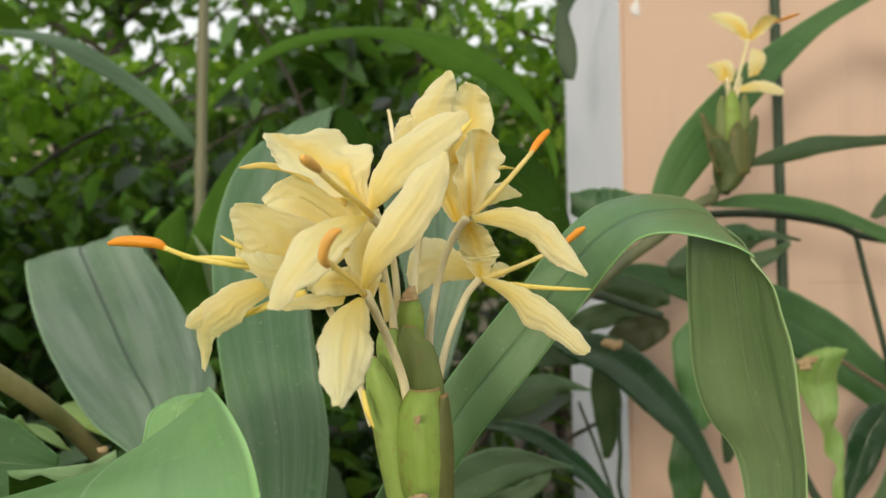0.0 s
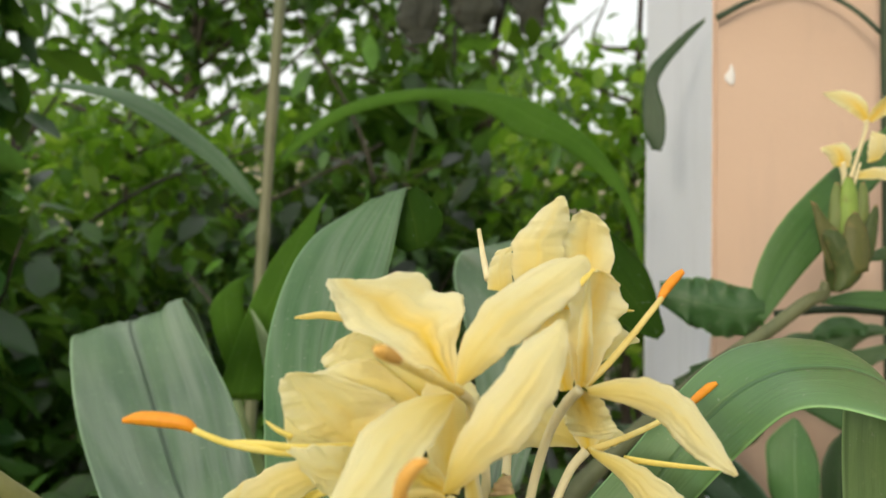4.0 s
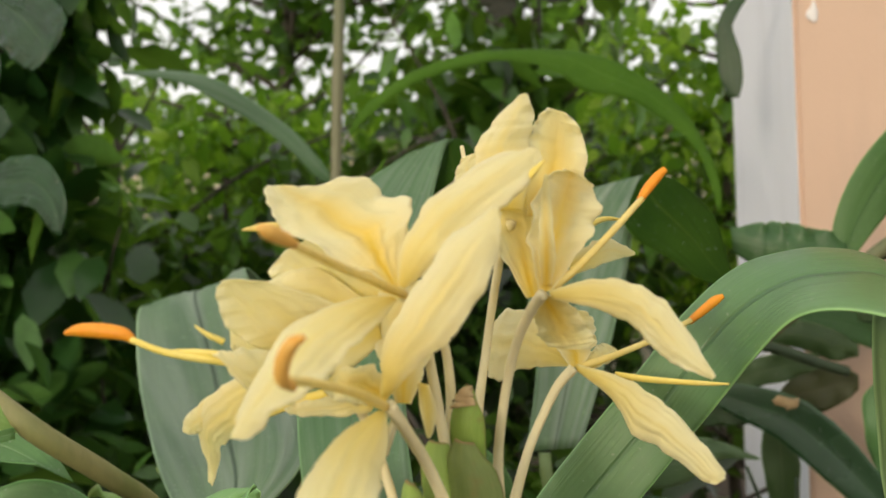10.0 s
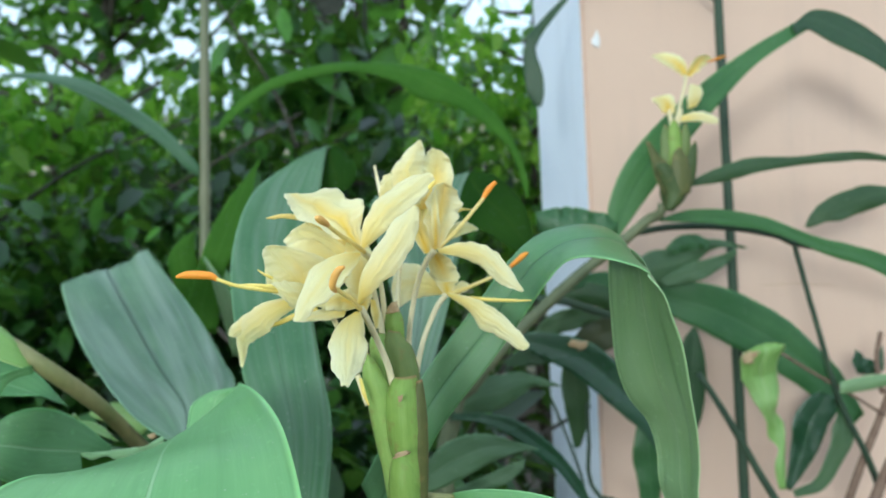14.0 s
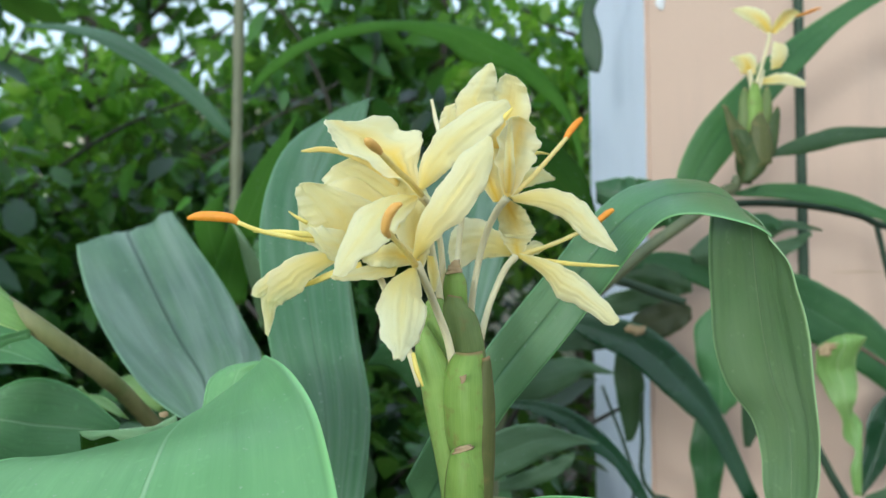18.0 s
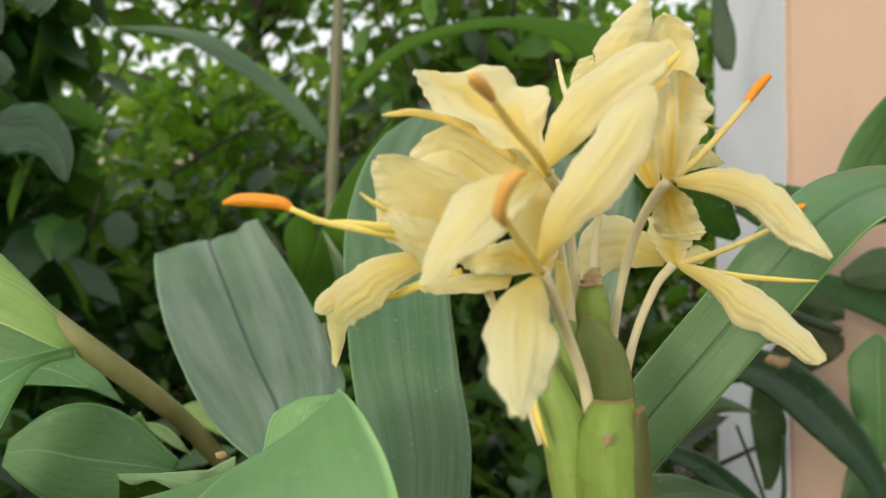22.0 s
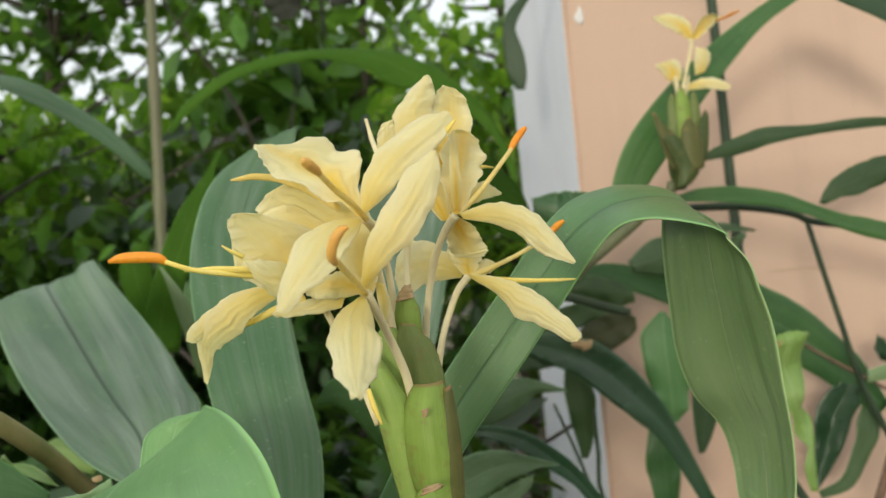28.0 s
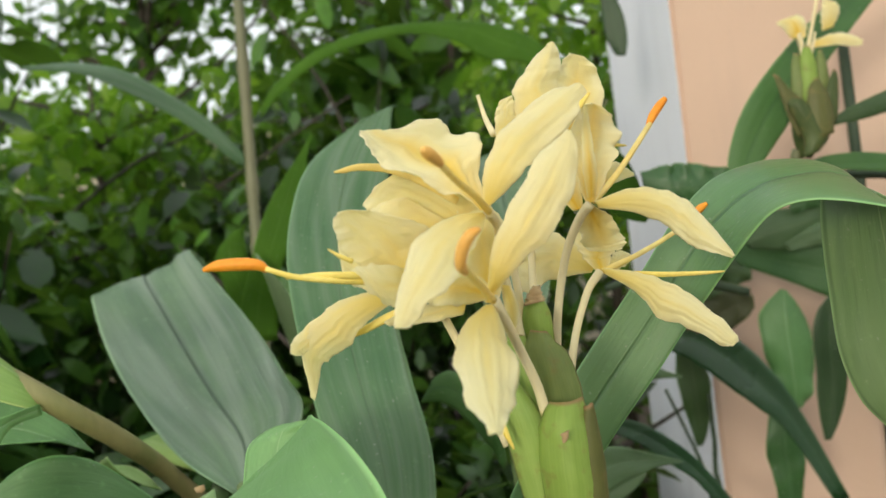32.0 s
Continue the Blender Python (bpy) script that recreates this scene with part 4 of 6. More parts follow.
blade(fe, "petal", [(14.9, 392.0, 1285.5, 19.7, 392.0, 1286.1), (10.0, 396.0, 1293.4, 23.4, 396.0, 1292.7), (8.8, 398.0, 1302.2, 23.8, 398.0, 1300.3), (11.4, 399.0, 1306.1, 20.8, 399.0, 1304.4)], "petal_warm", bow=-0.1, nu=20)
blade(fe, "petal", [(13.7, 398.0, 1285.0, 16.1, 398.0, 1288.0), (0.1, 404.0, 1284.1, 7.0, 404.0, 1299.3), (-12.1, 410.0, 1279.1, -6.0, 410.0, 1305.4), (-16.8, 414.0, 1281.4, -12.7, 414.0, 1301.9), (-16.8, 416.0, 1288.3, -15.0, 416.0, 1298.0)], "petal", bow=0.1, ripple=0.0015, nv=22)
blade(fe, "petal", [(20.1, 395.0, 1287.7, 22.5, 395.0, 1284.2), (24.3, 400.0, 1292.1, 29.3, 400.0, 1286.8), (26.8, 402.0, 1293.0, 32.5, 402.0, 1289.2)], "petal", nu=14)
# sixth bloom, on top
ff = pipe(lily, "flower", [(-1.5, 372.0, 1335.2), (-6.3, 378.0, 1323.5), (-10.0, 380.0, 1305.9), (-11.9, 376.0, 1290.7), (-12.9, 366.0, 1275.9), (-12.7, 360.0, 1264.0)], [1.72, 1.56, 1.48, 1.48, 1.64, 1.79], "tube", label="pale yellow bloom that opens upwards")
blade(ff, "petal", [(-9.5, 367.0, 1339.1, 2.8, 367.0, 1338.0), (-12.2, 366.0, 1352.9, 5.7, 366.0, 1352.6), (-10.4, 365.0, 1361.3, 6.3, 365.0, 1362.4), (-4.4, 364.0, 1368.0, 7.4, 364.0, 1368.8), (1.8, 363.0, 1373.5, 6.4, 363.0, 1372.6), (4.2, 363.0, 1375.1, 5.7, 363.0, 1374.7)], "petal", bow=0.14, fold=0.12, ripple=0.0012, nv=24)
blade(ff, "petal", [(3.4, 371.0, 1336.7, 13.8, 373.0, 1336.0), (4.1, 368.0, 1350.6, 21.9, 373.0, 1345.5), (5.5, 367.0, 1361.1, 23.2, 373.0, 1357.1), (8.7, 367.0, 1368.3, 21.0, 371.0, 1365.1), (11.5, 367.0, 1370.9, 17.0, 369.0, 1369.3)], "petal_warm", bow=-0.12, ripple=0.0012, nv=24)
blade(ff, "petal", [(-20.2, 371.0, 1343.0, -11.7, 371.0, 1342.3), (-19.4, 370.0, 1351.6, -11.6, 370.0, 1354.7), (-16.9, 370.0, 1356.5, -12.0, 370.0, 1358.1)], "petal", nu=16, ripple=0.001)
pipe(ff, "corolla_lobe", [(-20.4, 395.0, 1347.1), (-22.6, 408.0, 1355.7), (-23.8, 413.0, 1362.2), (-24.8, 414.0, 1367.3)], [1.44, 1.17, 0.9, 0.81], "tube", n=14)
pipe(ff, "corolla_lobe", [(1.0, 333.0, 1337.6), (6.0, 332.0, 1343.0), (9.8, 333.0, 1346.7), (12.5, 334.0, 1349.6)], [1.08, 1.26, 0.99, 0.36], "filament_yellow", n=12, flat=0.5)
# spent tubes in the head
pipe(lily, "spent_tube", [(-22.5, 348.0, 1305.0), (-20.4, 351.0, 1296.0), (-19.2, 352.0, 1281.9), (-19.2, 350.0, 1267.2)], [0.7, 1.4, 1.6, 1.84], "tube", n=12)
pipe(lily, "spent_tube", [(-41.8, 352.0, 1279.3), (-47.5, 350.0, 1278.7), (-51.4, 348.0, 1285.1)], [1.28, 1.28, 1.2], "tube", n=12)
# leaves of the lily
blade(lily, "leaf", [(-44, 440, 1161, -27, 440, 1126), (-23, 432, 1198, -7, 430, 1165), (4, 428, 1238, 9, 424, 1198), (39, 430, 1280, 44, 424, 1240), (59, 434, 1304, 62, 416, 1265), (78, 438, 1320, 76, 402, 1286), (98, 442, 1325, 88, 390, 1300), (113, 442, 1325, 101, 382, 1304), (122, 440, 1324, 112, 376, 1303), (126, 436, 1321, 125, 373, 1298), (127, 434, 1316, 134, 371, 1292)], "leaf_top", bow=0.09, fold=-0.07, nu=90, nv=20, ripple=0.0006, label="long strap leaf that arches over and hangs")
blade(lily, "leaf_tip", [(127, 434, 1316, 134, 371, 1292), (124, 434, 1298, 142, 370, 1280), (124, 436, 1264, 147, 373, 1265), (125, 437, 1235, 155, 380, 1245), (133, 437, 1212, 161, 388, 1219), (145, 436, 1195, 165, 394, 1195), (149, 434, 1175, 167, 400, 1171), (150, 430, 1154, 167, 404, 1150), (160, 426, 1122, 173, 404, 1116), (164, 420, 1085, 169, 414, 1084)], "leaf_under", bow=-0.05, fold=-0.02, nu=80, nv=20, ripple=0.0008, flute=0.025, label="hanging end of the strap leaf, dull underside out")
blade(lily, "leaf", [(14, 335, 1182, 15, 335, 1178), (30, 325, 1186, 23, 322, 1166), (52, 312, 1187, 42, 308, 1156), (75, 302, 1182, 65, 298, 1150), (98, 295, 1171, 93, 292, 1155), (110, 290, 1160, 109, 290, 1159)], "leaf_light", bow=0.08, fold=-0.05)
pipe(lily, "leaf_stalk", [(-7, 338, 1180), (2, 337, 1180), (15, 335, 1180)], [3, 2.5, 1.5], "stem_brown", n=10)
# ---- the broad leaf in front ----
front = thing("ginger_plant", "ginger plant with a broad pale green bent leaf", "plant", (-0.16, 0.42, 0.0), "ginger plants")
blade(front, "leaf", [(-207, 262, 1200, -46, 222, 1165), (-204, 290, 1206, -53, 258, 1197), (-199, 315, 1207, -63, 287, 1219), (-205, 360, 1198, -72, 310, 1230), (-204, 395, 1190, -84, 337, 1236), (-192, 412, 1188, -96, 367, 1237), (-174, 418, 1189, -105, 392, 1236), (-163, 422, 1198, -113, 414, 1234), (-149, 424, 1206, -117, 427, 1233), (-130, 430, 1222, -119, 433, 1232), (-121, 433, 1230, -120, 433, 1232)], "leaf_light", bow=0.05, fold=-0.04, nu=70, nv=24, ripple=0.0008, label="broad pale green leaf with a notched tip")
blade(front, "leaf_lobe", [(-157, 440, 1200, -125, 436, 1214), (-157, 446, 1209, -122, 440, 1219), (-155, 450, 1217, -120, 440, 1225), (-147, 452, 1223, -120, 439, 1228), (-137, 450, 1226, -122, 440, 1229)], "leaf_light", bow=0.01, nu=24, label="turned-back lobe of the leaf")
blade(front, "torn_edge", [(-226.2, 440.0, 1190.6, -225.1, 440.0, 1188.5), (-221.3, 444.6, 1190.0, -220.2, 444.6, 1184.9), (-214.1, 449.1, 1189.2, -213.4, 449.1, 1186.1), (-205.0, 453.7, 1189.1, -205.8, 453.7, 1181.4), (-197.6, 458.3, 1188.9, -198.0, 458.3, 1178.1), (-192.9, 462.9, 1188.4, -195.1, 462.9, 1181.7), (-188.5, 467.4, 1190.1, -190.7, 467.4, 1179.7), (-182.2, 472.0, 1193.2, -181.8, 472.0, 1187.8)], "leaf_torn", ripple=0.0008, nu=64, rag=0.05, label="curled torn leaf edge")
# dark sheet put in for the shadowed gap under the torn edge
blade(front, "torn_underside", [(-229.0, 447.0, 1188.1, -229.0, 447.0, 1173.6), (-219.7, 454.7, 1186.6, -219.8, 454.7, 1172.7), (-208.0, 462.3, 1185.2, -208.0, 462.3, 1172.5), (-195.9, 470.0, 1183.8, -196.0, 470.0, 1173.7)], "leaf_shade", nu=24, label="dark sheet for the shade under the torn edge")
blade(front, "dry_tip", [(-194.1, 476.0, 1193.1, -193.4, 476.0, 1191.2), (-191.0, 477.0, 1194.3, -190.7, 477.0, 1190.7), (-189.5, 478.0, 1193.8, -189.1, 478.0, 1191.6)], "scar", nu=8, rag=0.2)
pipe(front, "stem", [(-186, 420, 1148), (-178, 440, 1158), (-160, 430, 1080), (-160, 420, 600), (-160, 420, 0)], [5, 6, 7, 9, 11], "stem", n=24)
# ---- the young shoot ----
shoot = thing("ginger_plant", "young ginger shoot with a rolled new leaf", "plant", (-0.15, 0.54, 0.0), "ginger plants")
pipe(shoot, "stem", [(-410, 492, 1340), (-375, 494, 1325), (-344, 496, 1304), (-320, 497, 1278), (-277, 500, 1243), (-256, 535, 1211), (-246, 580, 1176), (-215, 600, 1120), (-165, 570, 1000), (-150, 540, 0)], [0.8, 1, 1.6, 4, 6.3, 6.3, 6, 6.5, 9, 12], "stem_brown", n=50, label="reddish green shoot")
blade(shoot, "leaf", [(-279, 496, 1240, -283, 500, 1244), (-289, 484, 1245, -311, 504, 1275), (-320, 479, 1259, -338, 504, 1299), (-365, 484, 1271, -377, 509, 1317), (-413, 488, 1284, -426, 511, 1319), (-456, 492, 1302, -468, 511, 1317)], "leaf_young", bow=0.16, nv=24, flute=0.07, label="rolled bright green new leaf")
blade(shoot, "leaf", [(-280, 492, 1244, -279, 492, 1238), (-291, 471, 1241, -288, 471, 1233), (-322, 440, 1231, -283, 435, 1208), (-346, 415, 1205, -280, 410, 1189), (-362, 400, 1181, -287, 392, 1164), (-380, 390, 1156, -302, 380, 1139), (-374, 380, 1122, -332, 372, 1124)], "leaf_pale_rib", bow=0.06, fold=-0.09, nv=16)
blade(shoot, "leaf", [(-270, 528, 1207, -290, 523, 1218), (-301, 539, 1235, -340, 528, 1217), (-332, 544, 1248, -388, 528, 1207), (-381, 544, 1262, -434, 523, 1208), (-442, 539, 1250, -477, 523, 1215), (-497, 539, 1235, -494, 528, 1221)], "leaf_rib", bow=0.05, fold=-0.05, nv=14)
blade(shoot, "leaf", [(-245, 544, 1173, -250, 544, 1161), (-272, 539, 1198, -271, 528, 1148), (-295, 534, 1207, -297, 523, 1146), (-316, 528, 1203, -322, 518, 1160), (-338, 523, 1187, -339, 518, 1173)], "leaf_rib", bow=0.05, fold=-0.05, nv=14)
blade(shoot, "leaf", [(-248, 566, 1172, -286, 576, 1195), (-272, 582, 1185, -299, 587, 1187), (-296, 592, 1186, -304, 592, 1181)], "leaf_young", nu=14)
blade(shoot, "leaf", [(-256.3, 700.0, 1164.4, -274.6, 700.0, 1150.9), (-279.0, 710.0, 1173.3, -296.7, 710.0, 1156.4), (-295.2, 720.0, 1178.0, -319.0, 720.0, 1161.7), (-311.7, 730.0, 1178.3, -333.6, 730.0, 1165.5), (-325.2, 740.0, 1173.1, -341.0, 740.0, 1166.7)], "leaf_young", nu=20)
# ---- ginger plants behind the head ----
backl = thing("ginger_plant", "ginger plant with a wide bluish green leaf folded at the top", "plant", (-0.19, 0.54, 0.0), "ginger plants")
blade(backl, "leaf", [(-191, 530, 1174, -177, 530, 1177), (-242, 580, 1189, -162, 600, 1204), (-296, 650, 1217, -189, 670, 1226), (-345, 720, 1254, -233, 750, 1259), (-385, 790, 1297, -312, 855, 1327), (-402, 850, 1285, -316, 910, 1312), (-399, 880, 1231, -307, 950, 1248)], "leaf_blue", bow=0.05, fold=-0.10, nu=60, nv=36, ripple=0.0015, flute=0.035, label="wide bluish green leaf folded over at the top")
pipe(backl, "stem", [(-184, 530, 1175), (-185, 535, 1120), (-190, 540, 600), (-190, 540, 0)], [5, 7, 10, 12], "stem", n=20)
backc = thing("ginger_plant", "ginger plant with a tall upright leaf", "plant", (-0.10, 0.51, 0.0), "ginger plants")
blade(backc, "leaf", [(-120, 500, 1120, -77, 500, 1117), (-130, 520, 1185, -73, 530, 1180), (-147, 555, 1241, -83, 555, 1229), (-161, 600, 1303, -95, 600, 1282), (-160, 640, 1348, -97, 640, 1325), (-150, 680, 1381, -94, 680, 1368), (-121, 705, 1406, -91, 728, 1418), (-102, 722, 1418, -86, 735, 1423)], "leaf_grey", bow=0.05, fold=-0.04, nu=60, nv=16, ripple=0.0015, label="tall upright leaf bent back at its tip")
# bent tip gets the dark leaf colour in place of falling shade
blade(backc, "leaf_tip", [(-94, 732, 1414, -84, 735, 1424), (-99, 726, 1399, -73, 728, 1416), (-101, 720, 1386, -62, 718, 1402), (-96, 715, 1376, -62, 713, 1388), (-86, 712, 1371, -70, 711, 1376)], "leaf_shade", bow=0.08, nu=24, label="bent leaf tip with shade in its colour")
pipe(backc, "stem", [(-100, 500, 1119), (-100, 505, 1000), (-100, 510, 500), (-100, 510, 0)], [5, 7, 10, 12], "stem", n=20)
backd = thing("ginger_plant", "ginger plant with a leaf folded forward, shade coloured into its tip", "plant", (-0.02, 0.80, 0.0), "ginger plants")
blade(backd, "leaf", [(-43, 800, 1173, 1, 800, 1177), (-36, 830, 1252, 24, 835, 1250), (-50, 858, 1318, 41, 870, 1313), (-60, 872, 1350, 49, 888, 1354), (-60, 881, 1371, 57, 902, 1386), (-54, 886, 1381, 63, 912, 1409)], "leaf_blue", bow=0.05, fold=-0.05, nu=40, nv=14, label="grey green leaf folded forward at the crest")
# underside turned from the light, its shade painted as leaf colour
blade(backd, "leaf_tip", [(54, 906, 1399, 62, 912, 1410), (45, 897, 1378, 83, 908, 1405), (41, 885, 1363, 99, 900, 1394), (51, 870, 1348, 113, 888, 1378), (76, 855, 1330, 122, 872, 1355), (99, 842, 1313, 127, 858, 1329), (120, 835, 1304, 128, 845, 1310)], "leaf_shade", bow=0.07, nu=40, nv=14, ripple=0.002, label="underside of the folded leaf, shade put into its colour")
pipe(backd, "stem", [(-29, 800, 1172), (-20, 800, 1000), (-20, 800, 0)], [5, 7, 11], "stem", n=20)
# ---- the tall cane ----
cane = thing("ginger_cane", "tall brownish ginger cane with one arching leaf", "plant", (-0.39, 1.19, 0.0))
pipe(cane, "stem", [(-390, 1190, 0), (-366, 1190, 600), (-348, 1190, 1050), (-338, 1190, 1300), (-329, 1190, 1520), (-318, 1190, 1800), (-308, 1190, 2150)], [12, 10, 8.5, 8, 7.5, 7, 5], "cane", n=90, sides=12, knots=(0.59, 0.705, 0.8), label="jointed cane, green above and brown below")
blade(cane, "leaf", [(-311, 1190, 1518, -310, 1190, 1508), (-287, 1200, 1555, -280, 1190, 1537), (-229, 1210, 1594, -228, 1200, 1574), (-155, 1215, 1614, -163, 1205, 1594), (-81, 1220, 1618, -99, 1205, 1601), (-7, 1220, 1609, -35, 1200, 1580), (48, 1215, 1587, 0, 1200, 1552), (100, 1205, 1544, 54, 1195, 1538), (134, 1195, 1501, 106, 1190, 1500), (151, 1185, 1461, 134, 1185, 1468), (159, 1180, 1430, 147, 1180, 1434), (162, 1178, 1406, 153, 1178, 1408), (159, 1178, 1388, 158, 1178, 1388)], "leaf_arch", bow=0.12, nu=60, ripple=0.0015, label="bright green arching leaf with the light behind it")
blade(cane, "leaf", [(-336, 1190, 1456, -339, 1190, 1445), (-346, 1185, 1472, -354, 1180, 1455), (-376, 1170, 1511, -385, 1160, 1490), (-417, 1155, 1546, -423, 1140, 1523), (-472, 1135, 1583, -469, 1120, 1553), (-526, 1115, 1595, -516, 1105, 1578), (-592, 1100, 1595, -588, 1100, 1591)], "leaf_grey", bow=0.08, nu=44, label="grey green drooping leaf")
blade(cane, "leaf", [(-321, 1180, 1325, -317, 1180, 1307), (-299, 1180, 1297, -308, 1180, 1284), (-271, 1170, 1244, -285, 1170, 1235), (-255, 1160, 1195, -257, 1160, 1193)], "leaf", nu=20)
backe = thing("ginger_plant", "ginger plant with upright fresh green leaves", "plant", (-0.26, 1.0, 0.0), "ginger plants")
blade(backe, "leaf", [(-320, 980, 1224, -270, 980, 1223), (-299, 970, 1278, -256, 970, 1295), (-276, 965, 1338, -235, 960, 1333), (-251, 960, 1382, -217, 960, 1385), (-224, 960, 1415, -208, 960, 1423), (-202, 960, 1443, -200, 960, 1443)], "leaf_arch", bow=0.06, fold=-0.06, nu=36)
blade(backe, "leaf", [(-301, 1000, 1222, -277, 1000, 1222), (-327, 990, 1293, -293, 990, 1300), (-330, 985, 1324, -295, 985, 1346), (-311, 985, 1347, -287, 985, 1358)], "leaf_arch", nu=24)
blade(backe, "leaf", [(-251, 980, 1192, -228, 980, 1192), (-261, 960, 1254, -238, 960, 1254), (-269, 950, 1300, -255, 950, 1292), (-277, 950, 1322, -273, 950, 1319)], "leaf_under", nu=24)
pipe(backe, "stem", [(-298, 985, 1223), (-260, 1000, 1000), (-260, 1000, 0)], [5, 7, 10], "stem", n=16)
# ---- the second ginger lily, in bud by the wall ----
lily2 = thing("ginger_lily", "budding ginger lily by the wall with two small yellow blooms", "flower", (0.02, 0.84, 0.0), "ginger lilies")
pipe(lily2, "stalk", [(289, 902, 1359), (285, 902, 1347), (267, 895, 1339), (232, 890, 1313), (182, 880, 1280), (133, 870, 1241), (93, 862, 1207), (49, 855, 1162), (25, 850, 1125), (10, 845, 950), (20, 840, 0)], [5, 6, 6.5, 6.8, 7, 7.2, 7.5, 10, 10, 11, 13], "stalk_dull", n=60, label="slanting green stalk")
pipe(lily2, "bud", [(296, 900, 1350), (299, 900, 1369), (304, 900, 1400), (306, 900, 1423), (307, 900, 1448)], [6, 13, 18, 14, 7], "bud_bract", n=24, sides=14, label="dark scaly bud")
blade(lily2, "bract", [(283, 886, 1391, 300, 886, 1390), (285, 886, 1418, 302, 886, 1417), (287, 886, 1439, 300, 886, 1437), (291, 886, 1451, 295, 886, 1450)], "bract_dark", nu=24, nv=14, bow=0.2, thick=0.0014, rag=0.02, flute=0.03)
blade(lily2, "bract", [(293, 883, 1395, 310, 883, 1394), (294, 883, 1422, 310, 883, 1422), (295, 883, 1444, 309, 883, 1440), (300, 883, 1457, 305, 883, 1455)], "bract_mid", nu=24, nv=14, bow=0.2, thick=0.0014, rag=0.02, flute=0.03)
blade(lily2, "bract", [(303, 886, 1395, 321, 886, 1394), (307, 886, 1424, 321, 886, 1423), (311, 886, 1440, 320, 886, 1440), (314, 886, 1451, 317, 886, 1451)], "bract_dark", nu=24, nv=14, bow=0.2, thick=0.0014, rag=0.02, flute=0.03)
blade(lily2, "bract", [(283, 879, 1369, 299, 879, 1371), (276, 879, 1389, 297, 879, 1390), (272, 879, 1407, 290, 879, 1405), (269, 879, 1421, 281, 879, 1415), (266, 879, 1433, 271, 879, 1430)], "bract_brown", nu=24, nv=14, bow=0.12, thick=0.0014, rag=0.02, flute=0.03)
blade(lily2, "bract", [(290, 878, 1352, 305, 878, 1360), (298, 878, 1368, 318, 878, 1377), (305, 878, 1385, 323, 878, 1393), (311, 878, 1404, 325, 878, 1408), (317, 878, 1418, 326, 878, 1420), (323, 878, 1430, 325, 878, 1429)], "bud_bract", nu=24, nv=14, bow=0.15, thick=0.0014, rag=0.02, flute=0.03)
blade(lily2, "bract", [(291, 872, 1363, 314, 872, 1369), (291, 872, 1387, 315, 872, 1390), (293, 872, 1405, 312, 872, 1407), (296, 872, 1415, 308, 872, 1416), (302, 872, 1422, 305, 872, 1422)], "bract_brown", nu=24, nv=14, bow=0.18, thick=0.0014, rag=0.02, flute=0.03)
blade(lily2, "bract", [(284, 873, 1349, 298, 873, 1353), (286, 873, 1365, 309, 873, 1366), (281, 873, 1382, 305, 873, 1379), (276, 873, 1395, 299, 873, 1391), (275, 873, 1403, 294, 873, 1399), (282, 873, 1407, 287, 873, 1406)], "bud_bract", nu=24, nv=14, bow=0.24, thick=0.0014, rag=0.02, flute=0.03)
g1 = pipe(lily2, "flower", [(303, 890, 1444), (311, 888, 1473), (318, 886, 1499), (319, 885, 1509)], [2.5, 1.8, 2, 2.5], "tube", n=14, label="small yellow bloom on a bud")
blade(g1, "petal", [(317, 885, 1507, 322, 885, 1512), (300, 884, 1518, 318, 884, 1526), (287, 884, 1526, 307, 884, 1535), (279, 884, 1534, 294, 884, 1537)], "petal_warm", bow=0.1, nu=22)
blade(g1, "petal", [(318, 885, 1508, 325, 885, 1507), (324, 880, 1521, 335, 880, 1514), (329, 870, 1528, 342, 870, 1520), (335, 862, 1527, 344, 862, 1519)], "petal_warm", bow=-0.2, nu=22)
blade(g1, "petal", [(319, 884, 1469, 330, 884, 1472), (318, 880, 1485, 336, 880, 1484), (321, 880, 1498, 335, 880, 1494)], "petal", nu=18)
pipe(g1, "anther", [(331.7, 845.0, 1515.3), (334.9, 830.0, 1514.1), (337.9, 815.0, 1513.4), (339.2, 803.0, 1512.2)], [0.85, 1.53, 1.53, 0.51], "anther", n=12)
g2 = pipe(lily2, "flower", [(300, 890, 1437), (300, 888, 1454), (297, 886, 1470)], [3, 2.5, 3.5], "tube", n=12, label="small yellow bloom, half open")
blade(g2, "petal", [(289, 886, 1466, 304, 886, 1465), (283, 884, 1475, 305, 884, 1478), (277, 883, 1480, 299, 883, 1487), (277, 883, 1483, 289, 883, 1486)], "petal_warm", nu=20)
blade(g2, "petal", [(312, 886, 1461, 311, 886, 1454), (327, 880, 1465, 330, 880, 1453), (342, 876, 1461, 344, 876, 1449), (352, 874, 1454, 351, 874, 1449)], "petal", nu=20, bow=0.1)
pipe(lily2, "spent_flower", [(302, 888, 1434), (309, 884, 1456), (312, 882, 1469)], [2, 1.6, 0.8], "tube", n=10)
blade(lily2, "leaf", [(230, 925, 1320, 238, 925, 1319), (229, 930, 1359, 268, 930, 1357), (256, 935, 1416, 303, 935, 1398), (313, 945, 1475, 338, 945, 1440), (377, 960, 1524, 388, 955, 1492), (436, 975, 1561, 438, 970, 1537), (492, 990, 1590, 497, 985, 1573), (529, 1000, 1611, 516, 990, 1583)], "leaf", bow=0.05, nu=50, nv=14, fold=-0.05, label="long leaf that rises behind the bud and bends")
